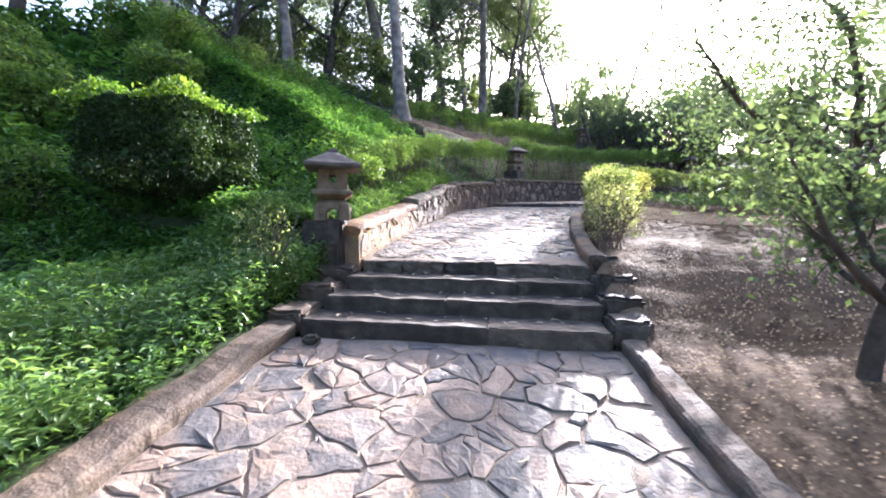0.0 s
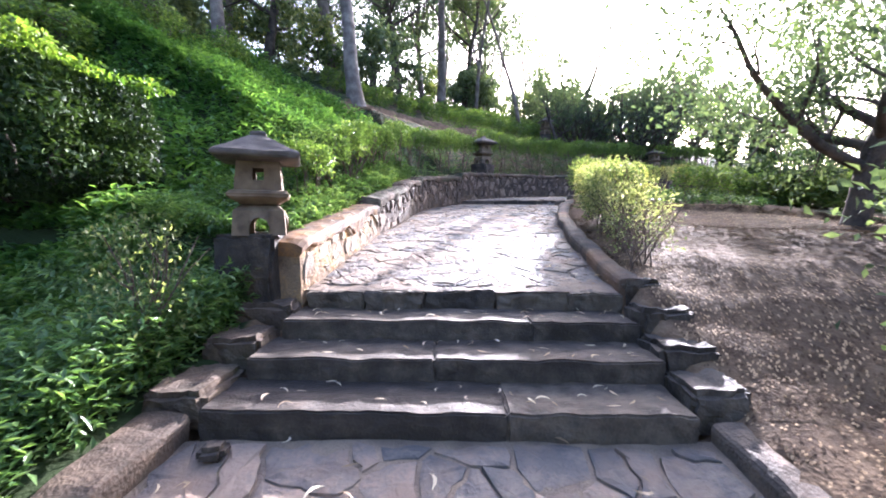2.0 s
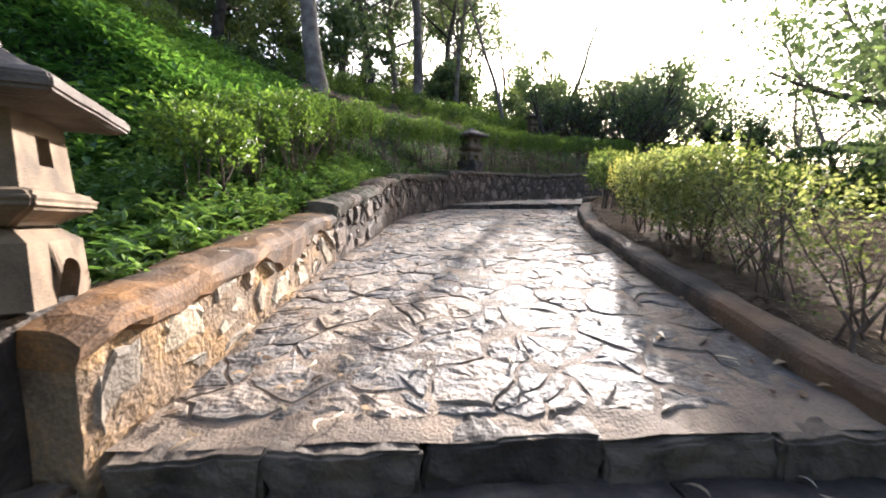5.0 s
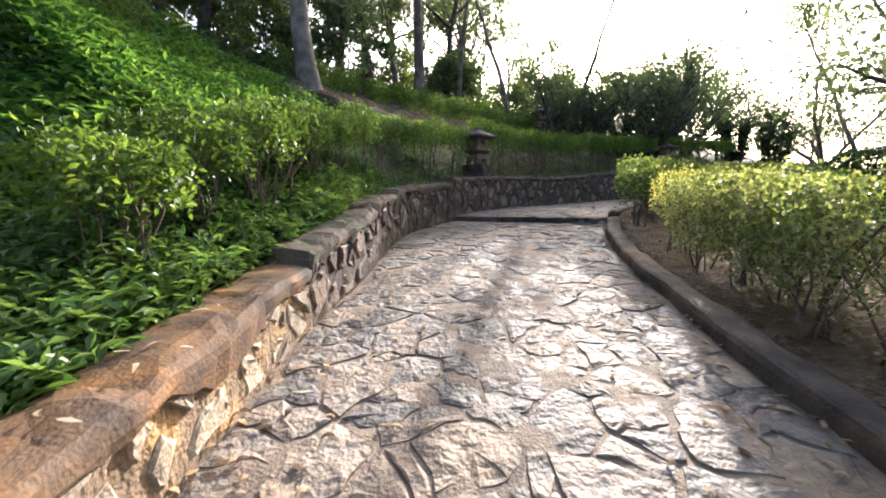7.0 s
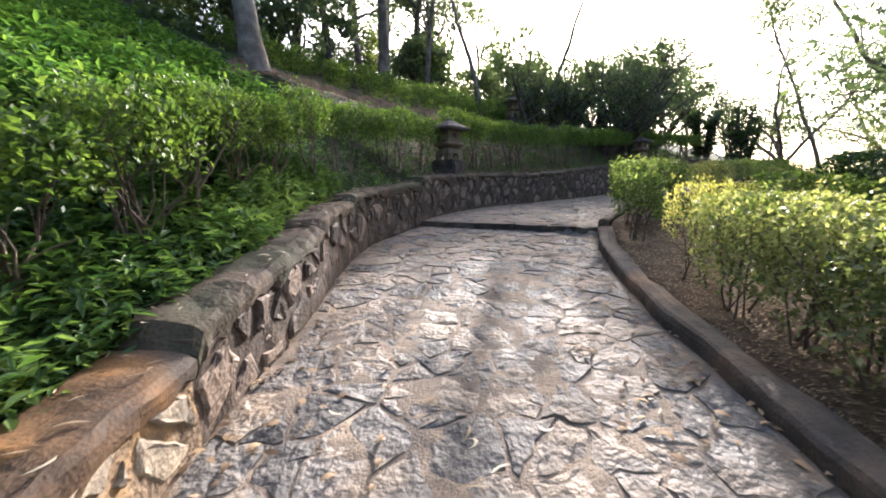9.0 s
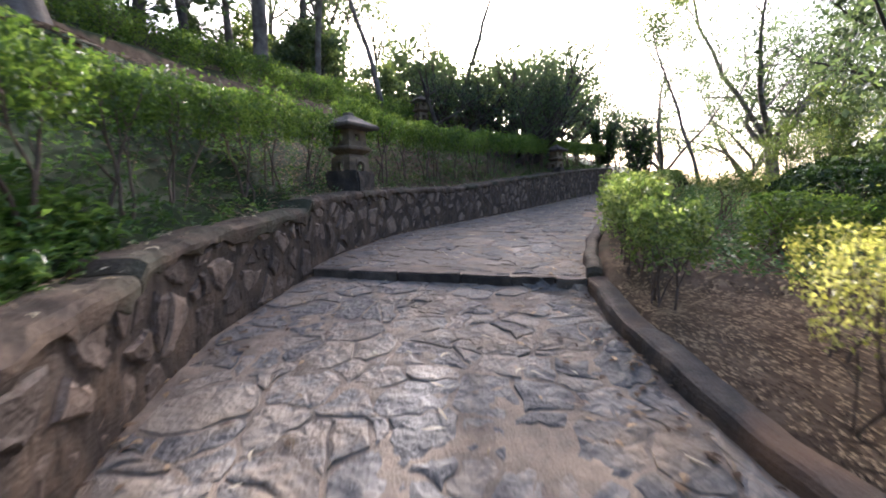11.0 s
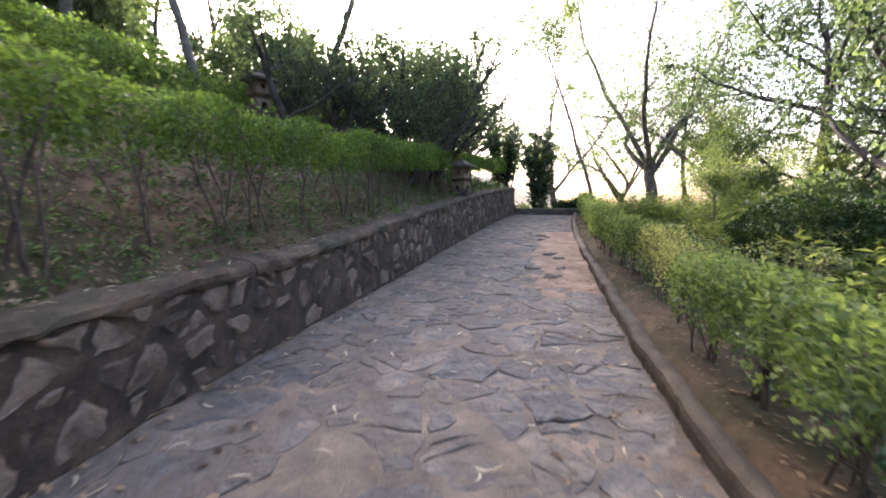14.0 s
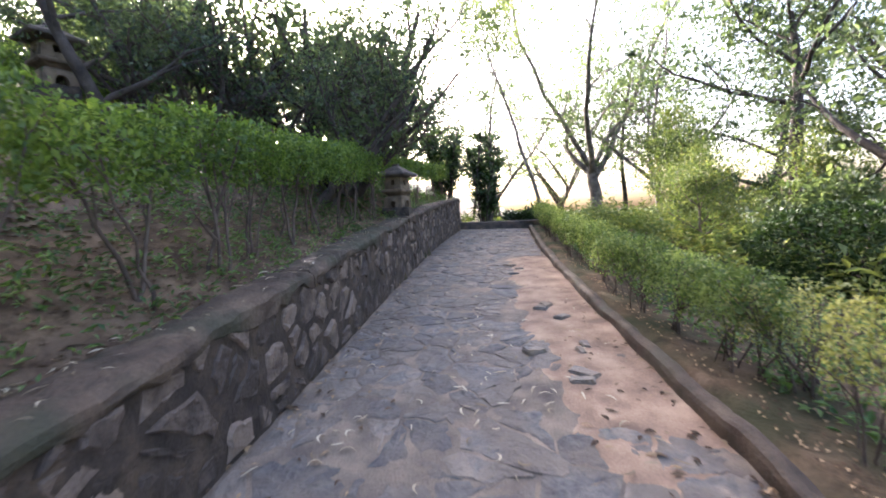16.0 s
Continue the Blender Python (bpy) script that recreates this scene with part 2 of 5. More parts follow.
def ground_material():
    """Bare soil with litter; grass green where the cover attribute says so."""
    m = material("soil", [(0.06, 0.038, 0.025), (0.13, 0.086, 0.053), (0.22, 0.152, 0.095)], 5.0, (0.8, 0.95), 1.0, 35, stain=(0.09, 0.062, 0.042), stain_scale=2.5, stain_at=0.56, spec=0.12)
    t = m.node_tree
    n, ln = t.nodes, t.links
    bsdf = n["Principled BSDF"]
    old = bsdf.inputs["Base Color"].links[0].from_socket
    att = n.new("ShaderNodeAttribute")
    att.attribute_name = "cover"
    ns = n.new("ShaderNodeTexNoise")
    ns.inputs["Scale"].default_value, ns.inputs["Detail"].default_value = 1.1, 7
    g = n.new("ShaderNodeNewGeometry")
    ln.new(g.outputs["Position"], ns.inputs["Vector"])
    add = n.new("ShaderNodeMath")
    add.operation = "ADD"
    ln.new(att.outputs["Fac"], add.inputs[0])
    ln.new(ns.outputs[0], add.inputs[1])
    mr = n.new("ShaderNodeMapRange")
    mr.inputs[1].default_value, mr.inputs[2].default_value = 0.85, 1.15
    ln.new(add.outputs[0], mr.inputs[0])
    mx = n.new("ShaderNodeMix")
    mx.data_type = "RGBA"
    ln.new(mr.outputs[0], mx.inputs[0])
    ln.new(old, mx.inputs[6])
    mx.inputs[7].default_value = (0.024, 0.036, 0.014, 1)
    ln.new(mx.outputs[2], bsdf.inputs["Base Color"])
    return m


M_SOIL = ground_material()

# ---- mesh helpers ----
def mesh(name, verts, faces, mat, smooth=False):
    verts = np.asarray(verts, dtype=np.float32)
    me = bpy.data.meshes.new(name)
    if isinstance(faces, np.ndarray):
        k = faces.shape[1]
        me.vertices.add(len(verts))
        me.vertices.foreach_set("co", verts.ravel())
        me.loops.add(faces.size)
        me.loops.foreach_set("vertex_index", faces.astype(np.int32).ravel())
        me.polygons.add(len(faces))
        me.polygons.foreach_set("loop_start", np.arange(0, faces.size, k, dtype=np.int32))
        me.update(calc_edges=True)
    else:
        me.from_pydata(verts.tolist(), [], faces)
        me.update()
    if smooth:
        me.polygons.foreach_set("use_smooth", np.ones(len(me.polygons), dtype=bool))
    me.materials.append(mat)
    return me


def part(name, me, parent, label=""):
    ob = new(name, me)
    ob.parent = parent
    if label:
        tagged(ob, label)
    return ob


def thing(name, m, label, category, group="", kind=""):
    ob = new(name)
    ob.matrix_basis = m
    return tagged(ob, label, category, group, kind)


def join(pieces):
    """Several (verts, faces) into one."""
    vs, fs, k = [], [], 0
    for v, f in pieces:
        vs.append(np.asarray(v, dtype=float))
        if isinstance(f, np.ndarray):
            fs.append(f + k)
        else:
            fs.extend([tuple(i + k for i in q) for q in f])
        k += len(v)
    if fs and isinstance(fs[0], np.ndarray):
        return np.concatenate(vs), np.concatenate(fs)
    return np.concatenate(vs), fs


def tube(points, radii, sides=8, rng=None, rough=0.0):
    p = np.asarray(points, dtype=float)
    t = np.gradient(p, axis=0)
    t /= np.linalg.norm(t, axis=1)[:, None] + 1e-9
    ref = np.array([1.0, 0.15, 0.05])
    a = np.cross(t, ref)
    a /= np.linalg.norm(a, axis=1)[:, None] + 1e-9
    b = np.cross(t, a)
    ang = np.linspace(0, 2 * math.pi, sides, endpoint=False)
    r = np.asarray(radii, dtype=float)[:, None] * np.ones(sides)[None]
    if rng is not None and rough:
        r = r * (1 + rough * rng.standard_normal(r.shape))
    v = p[:, None] + r[:, :, None] * (np.cos(ang)[None, :, None] * a[:, None] + np.sin(ang)[None, :, None] * b[:, None])
    n = len(p)
    i, j = np.meshgrid(np.arange(n - 1), np.arange(sides), indexing="ij")
    k = (j + 1) % sides
    f = np.stack([i * sides + j, i * sides + k, (i + 1) * sides + k, (i + 1) * sides + j], -1).reshape(-1, 4)
    return v.reshape(-1, 3), f


def leaves(points, length, width, rng, up=0.5, out=None, fold=0.25, curl=0.0):
    """Folded pointed leaves: two triangles each, with a tip that droops."""
    n = len(points)
    d = rng.standard_normal((n, 3))
    if out is not None:
        d += out
    d /= np.linalg.norm(d, axis=1)[:, None] + 1e-9
    nn = rng.standard_normal((n, 3)) * (1 - up) + np.array([0, 0, up * 1.6])
    side = np.cross(d, nn)
    side /= np.linalg.norm(side, axis=1)[:, None] + 1e-9
    nn = np.cross(side, d)
    size = length * rng.uniform(0.6, 1.25, n)[:, None]
    w = width / length
    base = points - d * size * 0.5
    tip = points + d * size * 0.5 - nn * size * curl
    mid = points + nn * size * w * 0.0
    l = mid + side * size * w * 0.5 + nn * size * w * fold
    r = mid - side * size * w * 0.5 + nn * size * w * fold
    v = np.stack([base, r, tip, l], 1).reshape(-1, 3)
    k = np.arange(n)[:, None] * 4
    f = np.concatenate([k + np.array([[0, 1, 2]]), k + np.array([[0, 2, 3]])], 1).reshape(-1, 3)
    return v, f


def clip(poly, nx, ny, c):
    """Keep the part of a polygon where nx*x + ny*y <= c."""
    res = []
    for i in range(len(poly)):
        a, b = poly[i], poly[(i + 1) % len(poly)]
        da, db = nx * a[0] + ny * a[1] - c, nx * b[0] + ny * b[1] - c
        if da <= 0:
            res.append(a)
        if (da < 0 < db) or (db < 0 < da):
            u = da / (da - db)
            res.append((a[0] + u * (b[0] - a[0]), a[1] + u * (b[1] - a[1])))
    return res


def cells(pts, x0, x1, y0, y1, gap, rng, weight=0.0, split=0.0):
    """Irregular stones that fill a rectangle, with open joints between them."""
    q = np.array(pts)
    wt = rng.uniform(0, weight, len(q))
    res = []
    for i, p in enumerate(q):
        d2 = (q[:, 0] - p[0]) ** 2 + (q[:, 1] - p[1]) ** 2
        near = np.argsort(d2)[1:15]
        poly = [(x0, y0), (x1, y0), (x1, y1), (x0, y1)]
        for j in near:
            dx, dy = q[j] - p
            ln = math.hypot(dx, dy)
            nx, ny = dx / ln, dy / ln
            c = nx * p[0] + ny * p[1] + ln / 2 + (wt[i] - wt[j]) / (2 * ln) - gap * rng.uniform(0.25, 0.8)
            poly = clip(poly, nx, ny, c)
            if len(poly) < 3:
                break
        if len(poly) < 3:
            continue
        if rng.random() < split and len(poly) > 3:
            m = np.mean(poly, axis=0)
            w = rng.uniform(0, math.pi)
            nx, ny = math.cos(w), math.sin(w)
            c = nx * m[0] + ny * m[1]
            res += [h for h in (clip(poly, nx, ny, c - gap * 0.35), clip(poly, -nx, -ny, -c - gap * 0.35)) if len(h) > 2]
        else:
            res.append(poly)
    return res


def scatter(x0, x1, y0, y1, a, b, rng, jitter=0.42, skip=0.1):
    pts = []
    row = 0
    y = y0 + b / 2
    while y < y1:
        x = x0 + a * rng.uniform(0.2, 0.8)
        while x < x1:
            if rng.random() > skip:
                pts.append((x + a * rng.uniform(-jitter, jitter), y + b * rng.uniform(-jitter, jitter)))
            x += a * rng.uniform(0.75, 1.3)
        y += b
        row += 1
    return pts


# ---- plan: the two edges of the path, station by station (x, y, z of the paving) ----
EDGE_L = np.array([(-2.3, -10, -2.06), (-2.15, 0, -0.53), (-2.0, 3.85, 0.05), (-1.72, 5.25, 0.72), (-1.6, 6.7, 0.94), (-1.5, 8.0, 1.11),
                   (-1.28, 9.4, 1.29), (-1.15, 10.9, 1.48), (-0.85, 12.3, 1.63), (-0.02, 13.9, 1.79), (0.55, 14.8, 1.98), (1.7, 16.2, 2.09),
                   (3.6, 17.75, 2.19), (6.2, 19.65, 2.35), (9.1, 21.8, 2.56), (13, 24.5, 2.88), (17, 27, 3.15)])
EDGE_R = np.array([(1.75, -10, -2.06), (1.5, 0, -0.53), (1.23, 3.9, 0.06), (1.2, 5.25, 0.72), (1.29, 6.7, 0.94), (1.47, 8.0, 1.13),
                   (1.7, 9.3, 1.29), (2.0, 10.5, 1.45), (2.3, 11.35, 1.6), (2.66, 12.08, 1.74), (3.25, 12.85, 1.92), (4.3, 13.95, 2.05),
                   (5.9, 15.35, 2.16), (8.2, 17.2, 2.32), (10.9, 19.35, 2.53), (14.6, 22.1, 2.85), (18.3, 24.6, 3.12)])
LIP = 0.1     # rise at the single step across the path, station 9
# what stands above the paving: the wall on the one side, the kerb on the other
WALL_U = [3.2, 5.0, 5.001, 6.4, 6.401, 7.4, 7.401, 10.2, 12, 13, 14, 15, 16]
WALL_H = [0.47, 0.49, 0.59, 0.69, 0.74, 0.76, 0.82, 0.86, 0.85, 1.02, 1.15, 1.25, 1.3]
KERB_H = 0.14


def curve(ctrl, u):
    """Smooth line through the stations; u counts stations."""
    u = np.clip(np.asarray(u, dtype=float), 0, len(ctrl) - 1)
    i = np.minimum(u.astype(int), len(ctrl) - 2)
    f = (u - i)[..., None]
    g = lambda k: ctrl[np.clip(k, 0, len(ctrl) - 1)][..., :2]
    a, b, c, d = g(i - 1), g(i), g(i + 1), g(i + 2)
    ab, bc, cd = (np.maximum(np.linalg.norm(q, axis=-1, keepdims=True), 1e-6) for q in (b - a, c - b, d - c))
    m1 = np.where(i[..., None] > 0, (c - a) / (ab + bc) * bc, c - b)
    m2 = np.where(i[..., None] < len(ctrl) - 2, (d - b) / (bc + cd) * bc, c - b)
    xy = (2 * f ** 3 - 3 * f ** 2 + 1) * b + (f ** 3 - 2 * f ** 2 + f) * m1 + (-2 * f ** 3 + 3 * f ** 2) * c + (f ** 3 - f ** 2) * m2
    z = np.interp(u, np.arange(len(ctrl)), ctrl[:, 2])
    lip = np.where(u > 9.0, np.clip(1 - (u - 9.0), 0, 1) * LIP, 0.0)
    return np.concatenate([xy, (z + lip)[..., None]], -1)


US = np.linspace(0, 16, 1601)
CL, CR = curve(EDGE_L, US), curve(EDGE_R, US)
TL = np.gradient(CL[:, :2], axis=0)
TL /= np.linalg.norm(TL, axis=1)[:, None]
TR = np.gradient(CR[:, :2], axis=0)
TR /= np.linalg.norm(TR, axis=1)[:, None]
SMID = np.concatenate([[0], np.cumsum(np.linalg.norm(np.diff((CL + CR)[:, :2] / 2, axis=0), axis=1))])
SLEFT = np.concatenate([[0], np.cumsum(np.linalg.norm(np.diff(CL[:, :2], axis=0), axis=1))])
SRIGHT = np.concatenate([[0], np.cumsum(np.linalg.norm(np.diff(CR[:, :2], axis=0), axis=1))])


def left(u, d=0.0, z=0.0):
    """A place beside the left edge, d metres away from the path and z above the paving."""
    p = np.array([np.interp(u, US, CL[:, k]) for k in range(3)])
    t = np.array([np.interp(u, US, TL[:, k]) for k in range(2)])
    return np.array([p[0] - t[1] * d, p[1] + t[0] * d, p[2] + z])


def right(u, d=0.0, z=0.0):
    p = np.array([np.interp(u, US, CR[:, k]) for k in range(3)])
    t = np.array([np.interp(u, US, TR[:, k]) for k in range(2)])
    return np.array([p[0] + t[1] * d, p[1] - t[0] * d, p[2] + z])


def on_path(s, v):
    """Place on the paving at s metres along the middle and v from left (0) to right (1)."""
    u = np.interp(s, SMID, US)
    a, b = (np.array([np.interp(u, US, c[:, k]) for k in range(3)]) for c in (CL, CR))
    return a + (b - a) * v


def beside(x, y, c, t):
    """Distance from an edge line (positive on its left), and the station of the nearest place."""
    step = 8
    cs, ts, us = c[::step], t[::step], US[::step]
    d2 = (x[:, None] - cs[None, :, 0]) ** 2 + (y[:, None] - cs[None, :, 1]) ** 2
    i = np.argmin(d2, axis=1)
    rx, ry = x - cs[i, 0], y - cs[i, 1]
    along = rx * ts[i, 0] + ry * ts[i, 1]
    side = ts[i, 0] * ry - ts[i, 1] * rx
    d = np.where((i == 0) | (i == len(cs) - 1), side, np.sign(side) * np.sqrt(d2[np.arange(len(x)), i]))
    return d, us[i], along


def wall_height(u):
    return np.interp(u, WALL_U, WALL_H)


def ground_height(x, y):
    x, y = np.atleast_1d(np.asarray(x, dtype=float)), np.atleast_1d(np.asarray(y, dtype=float))
    h, cover = np.zeros(len(x)), np.zeros(len(x))
    for k in range(0, len(x), 4000):
        xs, ys = x[k:k + 4000], y[k:k + 4000]
        dl, ul, _ = beside(xs, ys, CL, TL)
        dr, ur, _ = beside(xs, ys, CR, TR)
        dr = -dr
        zl, zr = np.interp(ul, US, CL[:, 2]), np.interp(ur, US, CR[:, 2])
        top = np.where(ul > 3.2, wall_height(ul) - 0.1, np.interp(ul, [2, 2.05, 2.6, 3.2], [0.1, 0.04, -0.06, 0.0]))
        slope = np.interp(ul, [0, 2, 4, 6, 8, 9.4, 10.7, 12, 13, 14, 16], [0.02, 0.02, 0.04, 0.6, 0.6, 0.7, 0.65, 0.6, 0.49, 0.4, 0.34])
        d = np.maximum(dl - 0.35, 0)
        # the upper path runs level behind a dark earth bank, above which the wooded hill goes on
        terrace = np.interp(ul, [8.4, 9.2, 14, 15], [0, 1, 1, 0])
        near = np.interp(ul, [0, 4, 6, 16], [4.5, 4.5, 5.2, 5.2])
        first = slope * (np.minimum(d, near) - terrace * np.clip(d - 3.7, 0, 1.5))
        bank = terrace * 0.5 * np.clip((d - 4.35) / 0.17, 0, 1)
        second = np.interp(ul, [0, 4, 6, 8, 9.5, 14, 16], [0.45, 0.5, 0.34, 0.3, 0.5, 0.5, 0.4]) * np.clip(d - near, 0, 4.5)
        third = np.interp(ul, [0, 6, 8, 10, 16], [0.2, 0.1, 0.1, 0.3, 0.3]) * np.clip(d - near - 4.5, 0, 22)
        climb = first + bank + second + third
        hl = zl + top + climb
        e = np.maximum(dr - 0.3, 0)
        soil = np.where((ur > 1) & (ur < 4), np.interp(ur, [1, 1.62, 3.5, 4], [-0.53, -0.17, 0.83, 0.94]), zr)
        zr = zr + (soil - zr) * np.clip((dr - 0.2) / 0.7, 0, 1)
        fall = np.interp(ur, [0, 3, 6, 9, 12, 16], [0.06, 0.04, -0.02, -0.08, -0.14, -0.14])
        hr = zr + KERB_H - 0.03 + fall * np.minimum(e, 14) - 0.05 * np.clip(e - 14, 0, 60)
        wl, wr = np.clip((dl - 0.12) / 0.16, 0, 1), np.clip((dr - 0.06) / 0.14, 0, 1)
        mid = np.minimum(zl, zr) - 0.16
        hh = np.where(dl > 0, mid + (hl - mid) * wl, np.where(dr > 0, mid + (hr - mid) * wr, mid))
        # past the end of the path the ground falls away
        past = np.maximum((xs - 17.6) * 0.83 + (ys - 25.8) * 0.55, 0)
        flat = 3.05 - 0.09 * np.minimum(past, 50)
        b = np.clip(past / 4, 0, 1) * np.where(dl > 0, np.clip(1 - dl / 25, 0, 1), 1)
        hh = hh * (1 - b) + flat * b
        bumps = 0.05 * np.sin(xs * 1.9 + 0.7 * ys) * np.sin(ys * 1.4 - 0.3 * xs) * np.clip(np.maximum(dl - 0.4, dr - 0.4), 0, 1)
        h[k:k + 4000] = hh + bumps
        far = np.clip((np.maximum(dl, dr) - 9) / 8, 0, 1)
        cov = np.where(dl > 0.3, np.interp(ul, [0, 9, 11, 12.5, 16], [1, 1, 0.55, 0.25, 0.2]), np.interp(ur, [0, 9, 11, 16], [0.12, 0.2, 0.45, 0.5]))
        cov = np.where((dl > 3.9) & (dl < 4.85) & (ul > 8.8), 0.0, cov)
        cover[k:k + 4000] = np.maximum(cov, far * 0.7)
    return h, cover


def ground_at(x, y):
    return float(ground_height([x], [y])[0][0])

# ---- large structure ----
def spaced(lo, hi, step, reach):
    fine = np.arange(lo, hi + step / 2, step)
    grow = [step]
    while sum(grow) < reach:
        grow.append(grow[-1] * 1.28)
    outer = np.cumsum(grow)
    return np.concatenate([(lo - outer)[::-1], fine, hi + outer])


GRID = []


def on_ground(x, y):
    """Height of the ground sheet itself, between its corners."""
    xs, ys, h = GRID
    i, j = np.clip(np.searchsorted(xs, x) - 1, 0, len(xs) - 2), np.clip(np.searchsorted(ys, y) - 1, 0, len(ys) - 2)
    a, b = (x - xs[i]) / (xs[i + 1] - xs[i]), (y - ys[j]) / (ys[j + 1] - ys[j])
    return h[i, j] * (1 - a) * (1 - b) + h[i + 1, j] * a * (1 - b) + h[i, j + 1] * (1 - a) * b + h[i + 1, j + 1] * a * b


def build_ground():
    xs, ys = spaced(-9, 20, 0.17, 700), spaced(-2, 29, 0.17, 700)
    gx, gy = np.meshgrid(xs, ys, indexing="ij")
    h, cover = ground_height(gx.ravel(), gy.ravel())
    v = np.stack([gx.ravel(), gy.ravel(), h], 1)
    n, m = len(xs), len(ys)
    i, j = np.meshgrid(np.arange(n - 1), np.arange(m - 1), indexing="ij")
    f = np.stack([i * m + j, (i + 1) * m + j, (i + 1) * m + j + 1, i * m + j + 1], -1).reshape(-1, 4)
    me = mesh("ground", v, f, M_SOIL, True)
    GRID.extend((xs, ys, h.reshape(n, m)))
    att = me.attributes.new("cover", "FLOAT", "POINT")
    att.data.foreach_set("value", cover.astype(np.float32))
    return tagged(new("ground", me), "brown soil with leaf litter and a green hillside", "ground", kind="structure")


ground = build_ground()


def loft(name, sections, mat, closed=True, ends=True):
    """Skin over a row of equal cross sections."""
    s = np.asarray(sections, dtype=float)
    n, k = s.shape[:2]
    faces = []
    for i in range(n - 1):
        for j in range(k if closed else k - 1):
            q = (j + 1) % k
            faces.append((i * k + j, i * k + q, (i + 1) * k + q, (i + 1) * k + j))
    if ends and closed:
        faces += [tuple(range(k))[::-1], tuple((n - 1) * k + j for j in range(k))]
    return mesh(name, s.reshape(-1, 3), faces, mat)


def path_bed(name, u0, u1, drop):
    us = np.linspace(u0, u1, int((u1 - u0) / 0.02) + 1)
    rows = []
    for u in us:
        a, b = curve(EDGE_L, np.array([u]))[0], curve(EDGE_R, np.array([u]))[0]
        rows.append([a + (b - a) * v + np.array([0, 0, -drop + 0.015 * noise.noise(Vector(((a + (b - a) * v) * 3.3).tolist())) + 0.007 * noise.noise(Vector(((a + (b - a) * v) * 12).tolist()))]) for v in np.linspace(-0.02, 1.02, 60)])
    return tagged(new(name, loft(name, rows, M_BED, closed=False)), "sandy earth and mortar joints of a flagstone path", "path", kind="structure")


bed_low = path_bed("path_lower", 0.0, 2.0, 0.008)
bed_mid = path_bed("path_middle", 3.0, 9.0, 0.001)
bed_top = path_bed("path_upper", 9.002, 16.0, 0.001)


def rough(p, amount, scale=3.0):
    p = np.asarray(p, dtype=float)
    return p + amount * np.array(noise.noise_vector(Vector((p * scale).tolist())))


def wall_rows(u0, u1):
    rows = []
    for u in np.arange(u0, u1 + 0.001, 0.025):
        hgt = float(wall_height(u)) - 0.07
        face = [rough(rough(left(u, 0.006 + 0.02 * k / 8, -0.1 + (hgt + 0.1) * k / 8), 0.016, 5), 0.01, 15) for k in range(9)]
        rows.append(face + [left(u, 0.4, hgt), left(u, 0.42, hgt * 0.4), left(u, 0.42, -0.3), left(u, 0.03, -0.3)])
    return rows


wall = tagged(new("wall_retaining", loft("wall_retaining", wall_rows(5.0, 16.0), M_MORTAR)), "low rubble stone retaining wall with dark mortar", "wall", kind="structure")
# the head's mortar carries sunlight in its colour, besides the orange stain
part("wall_head", loft("wall_head", wall_rows(2.95, 5.0), M_SUNSANDY), wall, "sandy orange-stained mortar of the wall's head, sunlight put into its colour")


def cap(u0, u1, lift=0.0, mat=None, wild=1.0):
    rows = []
    us = np.linspace(u0, u1, max(4, int((np.interp(u1, US, SLEFT) - np.interp(u0, US, SLEFT)) / 0.09)))
    for u in us:
        h = float(wall_height(u)) + lift
        p = left(u)
        run = 0.1 + 0.16 * max(0.0, noise.noise(Vector((p[0] * 2.3, p[1] * 2.3, 4.0)))) + 0.07 * noise.noise(Vector((p[0] * 9, p[1] * 9, 1.0)))
        sec = [(0.03, h - run - 0.02), (-0.008, h - run), (-0.016, h - 0.07), (-0.01, h - 0.03), (0.035, h + 0.002), (0.12, h + 0.014), (0.25, h + 0.012), (0.385, h), (0.42, h - 0.03), (0.42, h - 0.1)]
        rows.append([rough(rough(left(u, d, z), 0.022 * wild, 3.5), 0.014 * wild, 14) for d, z in sec])
    ob = part("cap_slab", loft("cap_slab", rows, mat or M_CAP), wall, "rough weathered concrete coping")
    return ob


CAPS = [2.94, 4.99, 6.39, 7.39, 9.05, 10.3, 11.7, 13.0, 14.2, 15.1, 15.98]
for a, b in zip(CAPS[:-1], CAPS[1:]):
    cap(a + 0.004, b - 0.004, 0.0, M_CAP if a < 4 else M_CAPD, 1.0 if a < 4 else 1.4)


def kerb(name, edge, u0, u1, width, high, label, mat=None):
    rows = []
    s = SLEFT if edge is left else SRIGHT
    us = np.linspace(u0, u1, max(4, int((np.interp(u1, US, s) - np.interp(u0, US, s)) / 0.1)))
    for u in us:
        sec = [(0.0, -0.2), (-0.005, high * 0.6), (0.006, high - 0.015), (0.03, high), (width * 0.5, high + 0.008), (width - 0.03, high - 0.004), (width, high - 0.03), (width, -0.2)]
        rows.append([rough(rough(rough(edge(u, d, z), 0.035, 1.7), 0.013, 6), 0.008, 16) for d, z in sec])
    return tagged(new(name, loft(name, rows, mat or M_KERB)), label, "kerb", kind="structure")


kerb("kerb_left", left, 0.0, 2.02, 0.32, 0.13, "worn earth-stained concrete kerb beside the ground cover", M_KERBL)
kerb("kerb_right_lower", right, 0.0, 2.0, 0.24, 0.11, "dark worn concrete kerb with soil washed over it")
kerb("kerb_right_middle", right, 3.0, 9.0, 0.22, KERB_H, "dark worn concrete kerb along a curving path")
kerb("kerb_right_upper", right, 9.004, 16.0, 0.15, KERB_H, "dark narrow kerb half buried in soil", M_KERBL)


